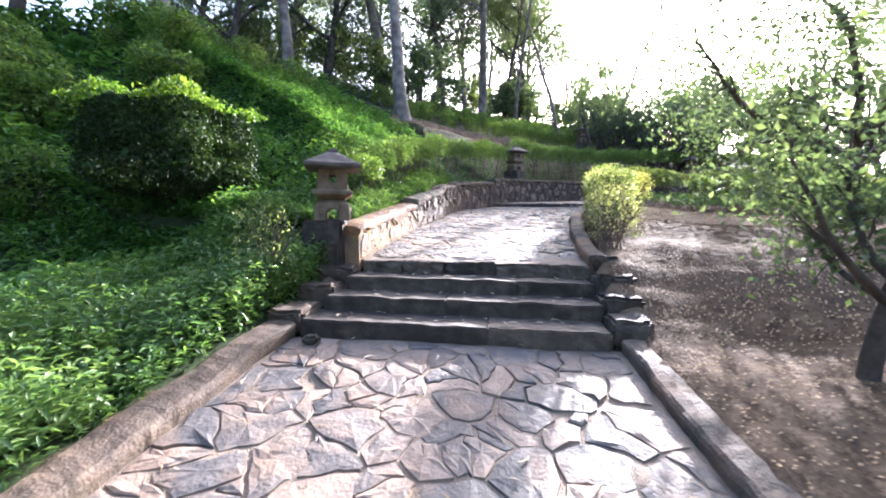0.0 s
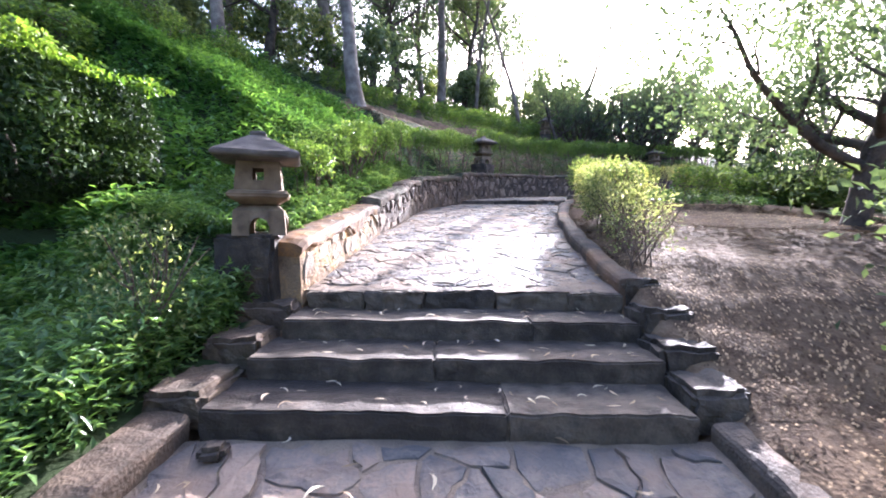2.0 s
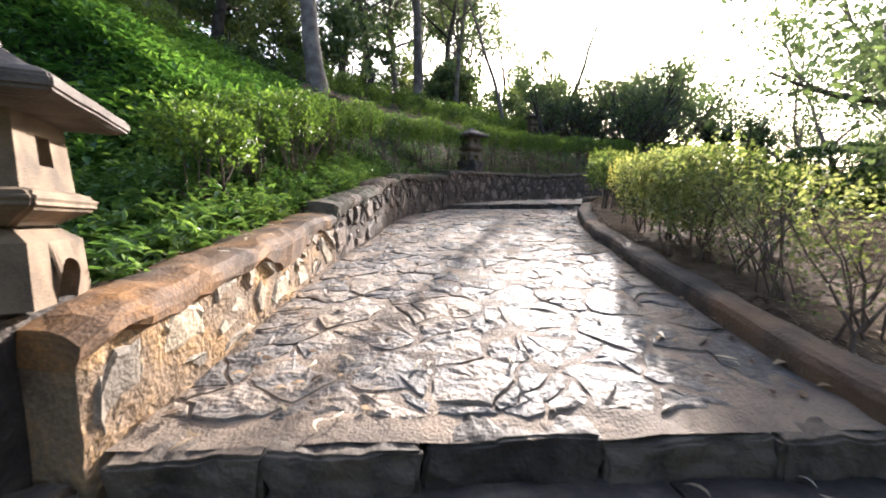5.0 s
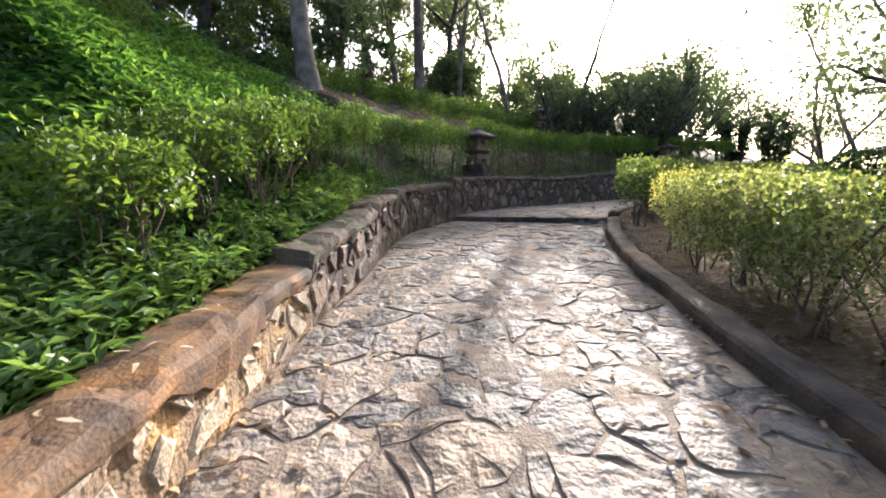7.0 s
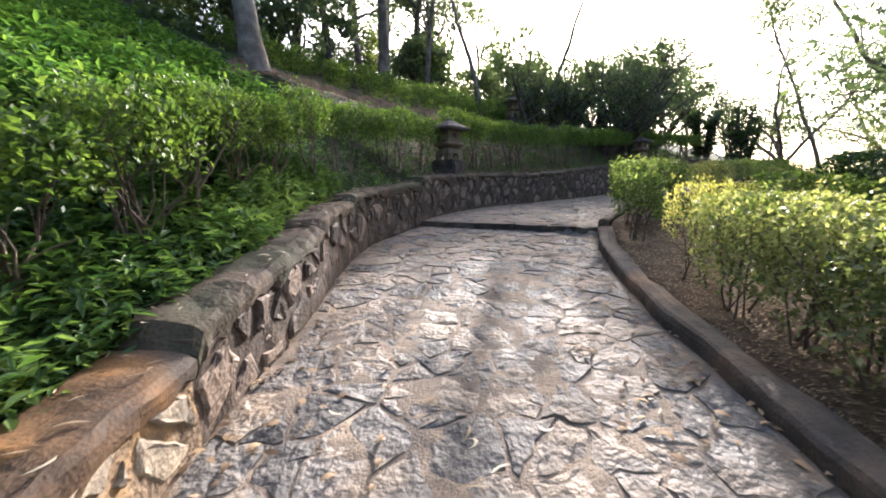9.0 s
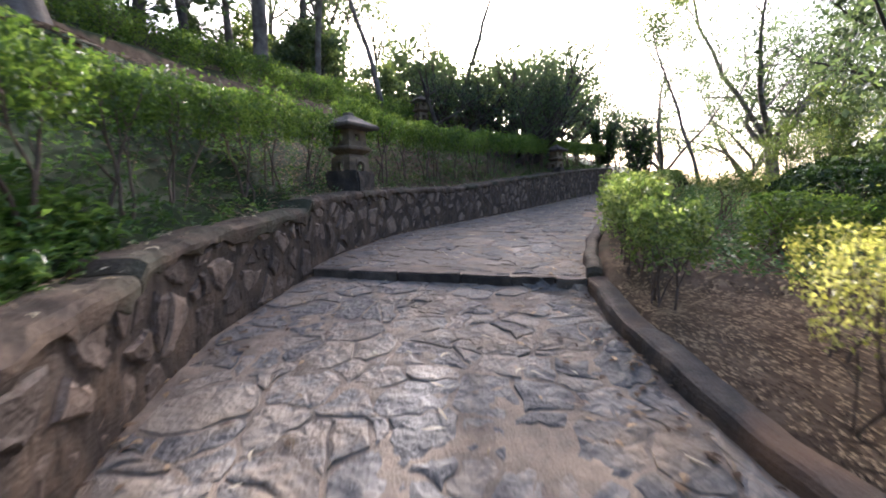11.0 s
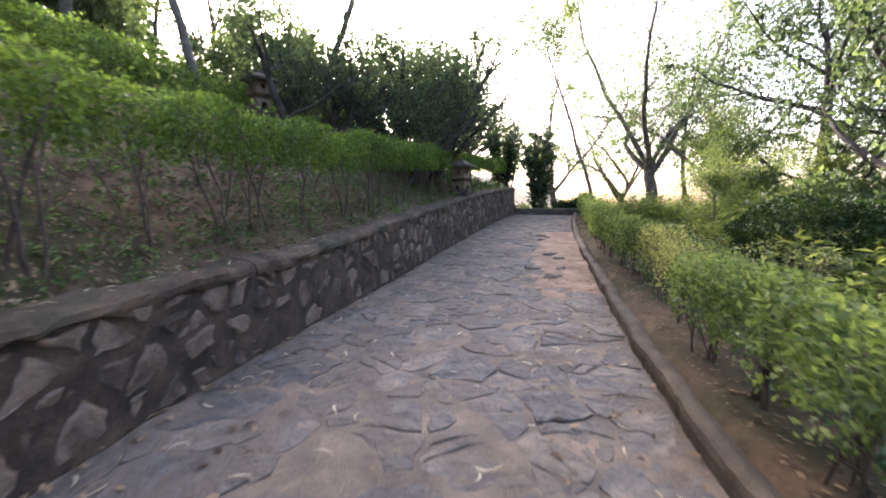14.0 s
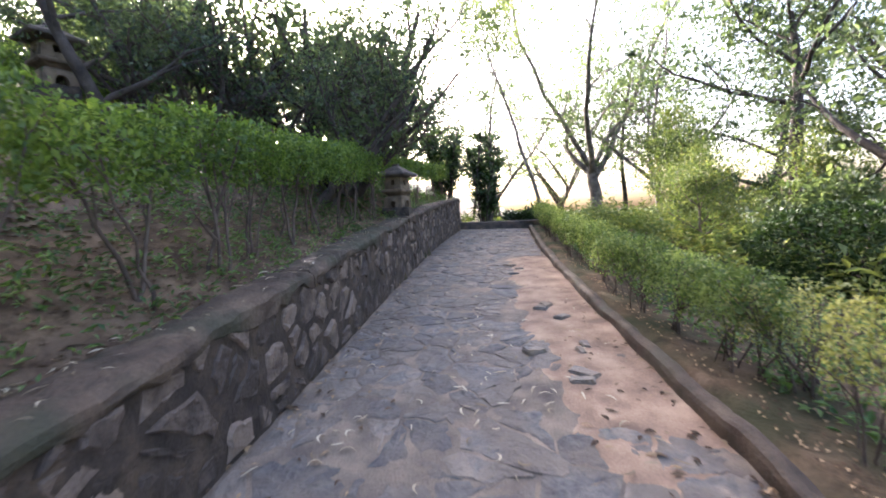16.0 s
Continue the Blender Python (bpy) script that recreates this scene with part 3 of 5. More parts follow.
def block(name, x0, x1, y0, y1, z0, z1, mat, seed, bev=0.018, amount=0.012, cut=7):
    """A hewn stone: bevelled box, finely cut and roughened."""
    bm = bmesh.new()
    bmesh.ops.create_cube(bm, size=1)
    cx, cy, cz = (x0 + x1) / 2, (y0 + y1) / 2, (z0 + z1) / 2
    for v in bm.verts:
        v.co = Vector((v.co.x * (x1 - x0), v.co.y * (y1 - y0), v.co.z * (z1 - z0)))
    bmesh.ops.bevel(bm, geom=bm.edges[:], offset=bev, segments=2, affect="EDGES")
    long_e = [e for e in bm.edges if e.calc_length() > 0.12]
    bmesh.ops.subdivide_edges(bm, edges=long_e, cuts=cut, use_grid_fill=True)
    for v in bm.verts:
        w = v.co + Vector((cx, cy, cz)) + Vector((seed * 3.1, 0, 0))
        v.co += noise.noise_vector(w * 5) * amount + noise.noise_vector(w * 17) * amount * 0.5
    me = bpy.data.meshes.new(name)
    bm.to_mesh(me)
    bm.free()
    me.materials.append(mat)
    return me, Vector((cx, cy, cz))


def build_stairs():
    stairs = tagged(new("stairs"), "four worn dark stone steps across the path", "steps", kind="structure")
    rng = random.Random(4)
    noses = [(3.88, 0.225), (4.34, 0.39), (4.79, 0.555), (5.22, 0.715)]
    for k, (y, z) in enumerate(noses):
        x0, x1 = (-1.93 + 0.08 * k, 1.16 + 0.02 * k)
        back = noses[k + 1][0] + 0.06 if k < 3 else y + 0.42
        shares = ((0.62,), (0.45,), (0.7,), (0.18, 0.37, 0.6, 0.83))[k]
        cuts = [x0] + [x0 + (x1 - x0) * f for f in shares] + [x1]
        for a, b in zip(cuts[:-1], cuts[1:]):
            dy, dz = (rng.uniform(-0.006, 0.006), rng.uniform(-0.002, 0.002)) if k < 3 else (rng.uniform(-0.04, 0.03), rng.uniform(-0.012, 0.012))
            me, c = block("step_stone", a + 0.0005, b - 0.0005, y + dy, back, z - 0.2 - 0.15, z + dz, M_STEP, k + a, 0.014, 0.017 if k < 3 else 0.028, 17)
            part("step_stone", me, stairs).location = c
    # stepped side stones
    sides = [(-2.36, -1.92, 3.95, 4.5, 0.0, 0.29), (-2.3, -1.84, 4.5, 4.95, 0.1, 0.47), (-2.3, -1.74, 4.95, 5.2, 0.2, 0.64),
             (1.17, 1.58, 4.0, 4.4, 0.0, 0.33), (1.19, 1.62, 4.4, 4.82, 0.0, 0.47), (1.21, 1.66, 4.82, 5.2, 0.1, 0.66), (1.22, 1.6, 5.2, 5.5, 0.2, 0.84)]
    for i, (x0, x1, y0, y1, z0, z1) in enumerate(sides):
        me, c = block("side_stone", x0, x1, y0 + 0.003, y1 - 0.003, z0, z1, M_STEP if i > 2 else M_KERBL, i, 0.04, 0.034)
        part("side_stone", me, stairs).location = c
    return stairs


build_stairs()


def build_lip():
    lip = tagged(new("step_single"), "single low step of dark flat stones across the path", "steps", kind="structure")
    rng = random.Random(8)
    a, b = curve(EDGE_L, np.array([9.0]))[0], curve(EDGE_R, np.array([9.0]))[0]
    d = Vector((b - a).tolist())
    across = d.copy()
    across.z = 0
    yaw = math.degrees(math.atan2(across.y, across.x))
    at = 0.0
    ln = across.length
    while at < ln - 0.05:
        w = min(rng.uniform(0.4, 0.75), ln - at)
        p = Vector(a.tolist()) + d * ((at + w / 2) / ln)
        me, c = block("lip_stone", -w / 2 + 0.004, w / 2 - 0.004, -0.02 + rng.uniform(-0.03, 0.03), 0.34, -0.14, 0.0, M_STEP, at, 0.015, 0.014, 5)
        ob = part("lip_stone", me, lip)
        ob.matrix_basis = pose(p.x, p.y, p.z + LIP + 0.006 + rng.uniform(-0.008, 0.008), 0, 0, yaw) @ Matrix.Translation(c)
        at += w
    return lip


build_lip()

# ---- stone lanterns ----
def prism(rings, sides, turn=0.0, lo=True, hi=True):
    """Stack of regular rings (radius, z)."""
    v, f = [], []
    for r, z in rings:
        for i in range(sides):
            a = turn + 2 * math.pi * i / sides
            v.append((r * math.cos(a), r * math.sin(a), z))
    for k in range(len(rings) - 1):
        for i in range(sides):
            j = (i + 1) % sides
            f.append((k * sides + i, k * sides + j, (k + 1) * sides + j, (k + 1) * sides + i))
    if lo:
        f.append(tuple(range(sides))[::-1])
    if hi:
        f.append(tuple((len(rings) - 1) * sides + i for i in range(sides)))
    return v, f


def pierced_box(half0, half1, z0, z1, hole, hz0, hz1):
    """Four thick walls that taper, each with a square opening."""
    bm = bmesh.new()
    th = 0.035
    for k in range(4):
        rot = Matrix.Rotation(k * math.pi / 2, 4, "Z")
        xs, zs = (-1.0, -hole, hole, 1.0), (z0, hz0, hz1, z1)

        def at(i, j, deep):
            z = zs[j]
            h = half0 + (half1 - half0) * (z - z0) / (z1 - z0)
            x = xs[i] * (h if i in (0, 3) else 1)
            y = -h + (th if deep else 0)
            if deep and i in (0, 3):
                x = math.copysign(h - th, x)
            return bm.verts.new(rot @ Vector((x, y, z)))

        front = [[at(i, j, False) for j in range(4)] for i in range(4)]
        back = [[at(i, j, True) for j in range(4)] for i in range(4)]
        for i in range(3):
            for j in range(3):
                if i == 1 and j == 1:
                    continue
                bm.faces.new((front[i][j], front[i + 1][j], front[i + 1][j + 1], front[i][j + 1]))
                bm.faces.new((back[i][j], back[i][j + 1], back[i + 1][j + 1], back[i + 1][j]))
        ring = [(1, 1), (2, 1), (2, 2), (1, 2)]
        for q in range(4):
            (a, b), (c, d) = ring[q], ring[(q + 1) % 4]
            bm.faces.new((front[a][b], back[a][b], back[c][d], front[c][d]))
    bmesh.ops.remove_doubles(bm, verts=bm.verts[:], dist=0.0005)
    bmesh.ops.recalc_face_normals(bm, faces=bm.faces[:])
    return bm


def arched_base(half, z0, z1, hole, top, th=0.05):
    """A bulging square foot with a rounded arch through every side."""
    bm = bmesh.new()
    n = 8
    prof = [(-1.0, 0)] + [(-hole, 0)] + [(-hole * math.cos(math.pi * i / n), top * 0.45 + top * 0.55 * math.sin(math.pi * i / n)) for i in range(n + 1)] + [(hole, 0), (1.0, 0)]
    for k in range(4):
        rot = Matrix.Rotation(k * math.pi / 2, 4, "Z")

        def at(x, z, deep):
            bulge = half * (0.9 + 0.1 * math.sin(math.pi * min(1, max(0, (z - z0) / (z1 - z0)) + 0.1)))
            if z > z0 + 0.75 * (z1 - z0):
                bulge -= half * 0.3 * ((z - z0) / (z1 - z0) - 0.75) / 0.25
            h = bulge - (th if deep else 0)
            xx = x if abs(x) < 0.9 else math.copysign(h, x)
            return bm.verts.new(rot @ Vector((xx, -h, z)))

        lo = {}
        for deep in (False, True):
            a = [at(x, z0 + z, deep) for x, z in prof]
            m = [at(x, z0 + (z1 - z0) * 0.8, deep) for x, z in prof]
            t = [at(x, z1, deep) for x, z in prof]
            for i in range(len(prof) - 1):
                if abs(prof[i][0] - prof[i + 1][0]) < 1e-6:
                    continue
                for p, q in ((a, m), (m, t)):
                    ff = (p[i], p[i + 1], q[i + 1], q[i])
                    bm.faces.new(ff if not deep else ff[::-1])
            lo[deep] = a
        for i in range(1, len(prof) - 2):
            bm.faces.new((lo[False][i], lo[True][i], lo[True][i + 1], lo[False][i + 1]))
    cap_v = [bm.verts.new((sx * half * 0.72, sy * half * 0.72, z1 - 0.002)) for sx, sy in ((-1, -1), (1, -1), (1, 1), (-1, 1))]
    bm.faces.new(cap_v)
    bmesh.ops.remove_doubles(bm, verts=bm.verts[:], dist=0.0005)
    bmesh.ops.recalc_face_normals(bm, faces=bm.faces[:])
    return bm


def bm_mesh(name, bm, mat, jitter=0.0):
    for v in bm.verts:
        v.co += noise.noise_vector(v.co * 14) * jitter
    me = bpy.data.meshes.new(name)
    bm.to_mesh(me)
    bm.free()
    me.materials.append(mat)
    return me


def bevelled(v, f, width=0.008, cuts=0):
    bm = bmesh.new()
    vs = [bm.verts.new(p) for p in v]
    for q in f:
        bm.faces.new([vs[i] for i in q])
    bmesh.ops.recalc_face_normals(bm, faces=bm.faces[:])
    bmesh.ops.bevel(bm, geom=bm.edges[:], offset=width, segments=2, affect="EDGES")
    if cuts:
        bmesh.ops.subdivide_edges(bm, edges=[e for e in bm.edges if e.calc_length() > 0.1], cuts=cuts, use_grid_fill=True)
    return bm


def lantern(m, label):
    lan = thing("stone_lantern", m, label, "stone lantern", "stone lanterns along the wall")
    q = math.pi / 4
    part("base", bm_mesh("base", arched_base(0.225, 0.0, 0.26, 0.075, 0.15), M_LANTERN, 0.004), lan, "square stone foot with rounded arches")
    part("platform", bm_mesh("platform", bevelled(*prism([(0.2, 0.255), (0.25, 0.285), (0.33, 0.315), (0.345, 0.335), (0.335, 0.365), (0.26, 0.385)], 4, q), 0.012), M_LANTERN, 0.004), lan)
    part("light_box", bm_mesh("light_box", pierced_box(0.185, 0.165, 0.38, 0.63, 0.045, 0.46, 0.56), M_LANTERN, 0.003), lan, "stone light box with square openings")
    roof = part("roof", bm_mesh("roof", bevelled(*prism([(0.2, 0.615), (0.42, 0.63), (0.47, 0.645), (0.47, 0.685), (0.345, 0.735), (0.2, 0.8), (0.085, 0.852)], 4, q), 0.008, 3), M_ROOF, 0.007), lan, "weathered grey pyramid roof with wide eaves")
    part("finial", bm_mesh("finial", bevelled(*prism([(0.085, 0.845), (0.095, 0.86), (0.08, 0.885), (0.05, 0.892)], 4, q), 0.006), M_ROOF, 0.003), roof)
    return lan


# pedestal of the first lantern, at the head of the wall
ped_me, ped_c = block("pedestal", -2.5, -1.96, 5.06, 5.6, 0.35, 1.24, M_PED, 2, 0.03, 0.02)
ped = new("pedestal", ped_me)
ped.location = ped_c
tagged(ped, "dark stone pedestal at the head of the wall", "pedestal", kind="structure")
lan_a = lantern(pose(-2.17, 5.33, 1.235, 0, 0, 20) @ Matrix.Diagonal((1.08, 1.08, 1.08, 1)), "brown stone lantern with pyramid roof on a dark pedestal")


def lantern_on_wall(u, turn, rise, d=0.36, lift=0.0):
    p = left(u, d, float(wall_height(u)) - 0.02 + lift)
    me, c = block("lantern_plinth", -0.3, 0.3, -0.3, 0.3, -0.35, 0.12 + rise, M_PED, u, 0.03, 0.02)
    pl = new("lantern_plinth", me)
    yaw = math.degrees(math.atan2(np.interp(u, US, TL[:, 1]), np.interp(u, US, TL[:, 0])))
    pl.matrix_basis = pose(p[0], p[1], p[2], 0, 0, yaw) @ Matrix.Translation(c)
    tagged(pl, "dark stone plinth set on the retaining wall", "pedestal", kind="structure")
    ob = copy_thing(lan_a, pose(p[0], p[1], p[2] + 0.115 + rise, 0, 0, turn))
    return tagged(ob, "dark shaded stone lantern on the wall among hedge shrubs")


lantern_on_wall(10.45, 35, 0.22)
lantern_on_wall(14.35, 20, 0.06)
# one higher up the slope behind the hedge
cx, cy = 5.0, 24.9
lan_c = copy_thing(lan_a, pose(cx, cy, ground_at(cx, cy) + 0.4, 0, 0, 15))
tagged(lan_c, "dark stone lantern high on the slope behind the hedge")
me_c, c_c = block("lantern_plinth", cx - 0.28, cx + 0.28, cy - 0.28, cy + 0.28, ground_at(cx, cy) - 0.3, ground_at(cx, cy) + 0.41, M_PED, 5, 0.03, 0.02)
tagged(new("lantern_plinth", me_c), "stone plinth on the slope", "pedestal", kind="structure").location = c_c


# ---- shrubs ----
def shrub(name, label, group, seed, w, d, h, foot, leaf_mat, n, leaf_len, stems=6, flat=0.8, category="shrub", stem_r=0.012):
    """Clipped shrub: thin forking stems below, a crown of many small leaves from foot to h."""
    rng = np.random.default_rng(seed)
    ob = thing(name, Matrix.Identity(4), label, category, group)
    for i in range(stems):
        tubes = []
        b0 = np.array([rng.uniform(-0.18, 0.18) * w, rng.uniform(-0.15, 0.15) * d, -0.12])
        end = np.array([rng.uniform(-0.46, 0.46) * w, rng.uniform(-0.42, 0.42) * d, h * rng.uniform(0.72, 0.92)])
        k = 6
        pts = [b0 + (end - b0) * (j / k) ** np.array([1.3, 1.3, 1.0]) + rng.normal(0, 0.018, 3) for j in range(k + 1)]
        r = stem_r * rng.uniform(0.7, 1.3)
        tubes.append(tube(pts, np.linspace(r, r * 0.35, k + 1), 5))
        for q in range(3):
            s = pts[rng.integers(2, k)]
            e = s + np.array([rng.normal(0, 0.16) * w, rng.normal(0, 0.16) * d, rng.uniform(0.12, 0.34) * h])
            tubes.append(tube([s, (s + e) / 2 + rng.normal(0, 0.015, 3), e], [r * 0.5, r * 0.4, r * 0.2], 4))
        v, f = join(tubes)
        part("stem", mesh("stem", v, f, M_STEM), ob)
    m = int(n * 1.5)
    p = rng.uniform(-1, 1, (m, 3))
    # a shell that is denser to the outside and the top; rounded edges; ragged lower side
    rad = (np.abs(p[:, 0]) ** 3.2 + np.abs(p[:, 1]) ** 3.2 + np.abs(np.clip(p[:, 2], 0, 1)) ** 4) ** (1 / 3.4)
    low = np.clip((-p[:, 2] - 0.1) / 0.9, 0, 1)
    keep = (rad < 1) & (rng.random(m) < 0.25 + 0.75 * np.clip(rad, 0, 1) ** 2) & (rng.random(m) > low * flat)
    p = p[keep]
    lump = 0.9 + 0.16 * np.sin(p[:, 0] * 5.1 + seed) * np.sin(p[:, 1] * 4.3 + seed * 2) + 0.1 * rng.standard_normal(len(p)) * 0.5
    xyz = np.stack([p[:, 0] * w / 2 * lump, p[:, 1] * d / 2 * lump, foot + (h - foot) * (p[:, 2] * 0.5 + 0.5) * (0.96 + 0.06 * lump)], 1)
    spr = xyz[rng.random(len(xyz)) < 0.03]
    spr = np.repeat(spr, 4, axis=0) + rng.normal(0, leaf_len * 0.8, (len(spr) * 4, 3)) + np.array([0, 0, leaf_len])
    xyz = np.concatenate([xyz, spr])
    v, f = leaves(xyz, leaf_len, leaf_len * 0.5, rng, up=0.45)
    part("foliage", mesh("foliage", v, f, leaf_mat), ob)
    return ob


def row(kinds, places, rng):
    """Copies of the kinds in turn at (x, y, z, yaw, scale)."""
    for i, (x, y, z, yaw, s) in enumerate(places):
        src = kinds[i % len(kinds)]
        m = pose(x, y, z, 0, 0, yaw) @ Matrix.Diagonal((*s, 1))
        ob = copy_thing(src, m)
        ob.matrix_basis = m


def drop(kinds):
    for ob in kinds:
        for o in list(ob.children_recursive) + [ob]:
            bpy.data.objects.remove(o)


rs = random.Random(21)


def along(edge, u0, u1, gap, d, jitter=0.08, lift=0.0):
    s = SLEFT if edge is left else SRIGHT
    a, b = np.interp(u0, US, s), np.interp(u1, US, s)
    res = []
    t = TL if edge is left else TR
    n = max(1, int(round((b - a) / gap)))
    for i in range(n):
        u = float(np.interp(a + (b - a) * (i + 0.5) / n, s, US))
        p = edge(u, d + rs.uniform(-jitter, jitter))
        yaw = math.degrees(math.atan2(np.interp(u, US, t[:, 1]), np.interp(u, US, t[:, 0])))
        z = ground_at(p[0], p[1]) + lift
        res.append((p[0], p[1], z, yaw + rs.choice((0, 180)) + rs.uniform(-6, 6), (rs.uniform(0.95, 1.12), rs.uniform(0.9, 1.1), rs.uniform(0.94, 1.06))))
    return res


HG = "clipped hedge along the wall top"
hedge_a = [shrub("hedge_shrub", "clipped green hedge shrub with bare brown stems below", HG, 30 + i, 1.05, 0.66, 1.2, 0.62, L_HEDGE, 3000, 0.056, 3, flat=0.95, stem_r=0.016) for i in range(3)]
row(hedge_a, along(left, 7.2, 10.32, 0.8, 0.72) + [(x, y, z, w, (a, b, c * (1.34 if y < 16.3 else 1.22 if y < 17.4 else 1.1))) for x, y, z, w, (a, b, c) in along(left, 10.57, 14.25, 0.78, 0.75) + along(left, 14.45, 16, 0.75, 0.75)], rs)
hedge_low = [shrub("hedge_shrub", "green hedge shrub thinning to dry stems below", HG, 35 + i, 1.0, 0.65, 0.98, 0.5, L_HEDGE, 3200, 0.055, 8, flat=0.95) for i in range(2)]
row(hedge_low, along(left, 4.2, 7.2, 0.75, 0.85), rs)
hedge_full = [shrub("hedge_shrub", "low bright green hedge shrub leafy to the ground", HG, 40 + i, 1.0, 0.65, 0.95, 0.12, L_HEDGE, 1700, 0.08, 4, flat=0.5) for i in range(2)]
hedge_r = [shrub("hedge_shrub", "green hedge shrub with thin stems beside the kerb", "low hedge beside the kerb", 50 + i, 1.0, 0.64, 0.9, 0.34, L_KERBH, 2800, 0.052, 6) for i in range(3)]
row(hedge_r, along(right, 7.75, 12.0, 0.8, 0.52) + along(right, 12.85, 16, 0.8, 0.52), rs)
hedge_y = [shrub("hedge_shrub", "pale yellow-green clipped hedge shrub with thin stems", "clipped pale hedge beside the kerb", 56 + i, 1.0, 0.78, 0.98, 0.2, L_YELLOW, 3600, 0.05, 6, flat=0.6) for i in range(2)]
row(hedge_y, along(right, 4.4, 6.0, 0.56, 0.66), rs)
yellow = [shrub("variegated_shrub", "pale yellow-green variegated shrub with thin stems", "pale shrubs beside the kerb", 60 + i, 1.0, 0.85, 1.0, 0.18, L_YELLOW, 950, 0.045, 8, flat=0.7) for i in range(2)]
YEL = [(1.62, 5.75, 0.8, 0.8), (1.75, 6.35, 0.8, 0.85), (2.0, 6.9, 0.9, 0.85), 
       (8.6, 14.9, 1.25, 0.95), (8.5, 16.2, 1.1, 0.9), (-2.6, 4.35, 0.8, 1.2)]
golden = [shrub("golden_shrub", "golden yellow leafy shrub on a few thin stems", "golden shrubs beside the kerb", 65 + i, 0.95, 0.85, 1.0, 0.42, L_GOLD, 1900, 0.045, 5, flat=0.7) for i in range(2)]
GOLD = [(2.42, 9.68, 0.74, 1.0), (3.0, 9.15, 0.8, 0.95), (3.3, 10.25, 0.82, 0.9), (7.6, 15.87, 0.72, 0.95), (6.78, 15.3, 0.68, 0.85), (8.45, 16.4, 0.7, 0.8)]
row(golden, [(x, y, ground_at(x, y), rs.uniform(0, 360), (a, a, b)) for x, y, a, b in GOLD], rs)
row(yellow, [(x, y, ground_at(x, y), rs.uniform(0, 360), (a, a, b)) for x, y, a, b in YEL], rs)
# far hedge rows: the low one across the slope to the right, and one along the upper terrace
row(hedge_full, along(left, 9.45, 14.6, 0.9, 5.5), rs)
row(hedge_full, along(left, 9.6, 14.8, 0.9, 7.6), rs)
hill = random.Random(41)
slope_places = []
while len(slope_places) < 30:
    p = left(hill.uniform(3.0, 8.9), hill.uniform(6.0, 9.5))
    slope_places.append((p[0], p[1], ground_at(p[0], p[1]), hill.uniform(0, 360), (hill.uniform(1.1, 1.9), hill.uniform(1.1, 1.7), hill.uniform(0.9, 1.35))))
row(hedge_full, slope_places, rs)
far_right = []
for i in range(13):
    x, y = 4.2 + i * 0.85, 12.2 - 0.05 * i * i * 0.2
    if i > 1:
        far_right.append((x, y, ground_at(x, y), -5, (1.05, 1.2, 0.85)))
row(hedge_full, far_right, rs)
drop(golden + hedge_y + hedge_a + hedge_low + hedge_full + hedge_r + yellow)


def round_bush(name, label, seed, x, y, rx, rz, mat, n, leaf_len, lift=0.35, flat_top=True, crest=None):
    """Large clipped bush: a bowl of twigs with a dense leafy shell."""
    rng = np.random.default_rng(seed)
    z = ground_at(x, y)
    ob = thing(name, pose(x, y, z), label, "bush")
    tubes = []
    for i in range(16):
        a, e = rng.uniform(0, 6.28), rng.uniform(0.3, 0.85)
        end = np.array([math.cos(a) * rx * e, math.sin(a) * rx * e, rz * rng.uniform(0.9, 1.7)])
        pts = [np.array([0, 0, -0.2]) + (end - np.array([0, 0, -0.2])) * (k / 5) ** np.array([1.4, 1.4, 0.9]) + rng.normal(0, 0.04, 3) for k in range(6)]
        tubes.append(tube(pts, np.linspace(0.04, 0.012, 6), 5))
    v, f = join(tubes)
    part("trunk", mesh("trunk", v, f, M_BARKD), ob)
    d = rng.standard_normal((n, 3))
    d /= np.linalg.norm(d, axis=1)[:, None]
    rad = 1 - np.abs(rng.normal(0, 0.09, n))
    lump = 1 + 0.07 * np.sin(d[:, 0] * 7 + seed) * np.sin(d[:, 1] * 6) + 0.04 * np.sin(d[:, 2] * 11)
    if flat_top:
        # boxy: push the sphere out towards a block with rounded edges
        rad = rad / (np.abs(d[:, 0]) ** 4 + np.abs(d[:, 1]) ** 4 + np.abs(d[:, 2]) ** 4) ** 0.25 * 0.93
    p = np.stack([d[:, 0] * rx * rad * lump, d[:, 1] * rx * rad * lump, lift + rz + d[:, 2] * rz * rad * lump], 1)
    # crest: a layer of brighter leaves that paints the lit top
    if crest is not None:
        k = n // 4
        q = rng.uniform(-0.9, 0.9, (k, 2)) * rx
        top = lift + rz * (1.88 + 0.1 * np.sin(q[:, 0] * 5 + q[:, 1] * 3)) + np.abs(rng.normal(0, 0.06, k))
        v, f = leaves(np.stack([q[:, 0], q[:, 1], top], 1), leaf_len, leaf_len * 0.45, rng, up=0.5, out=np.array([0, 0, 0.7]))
        part("young_growth", mesh("young_growth", v, f, crest), ob, "bright yellow-green top leaves, the light from above put into their colour")
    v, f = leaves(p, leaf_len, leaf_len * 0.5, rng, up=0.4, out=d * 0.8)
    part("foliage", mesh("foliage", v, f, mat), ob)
    return ob


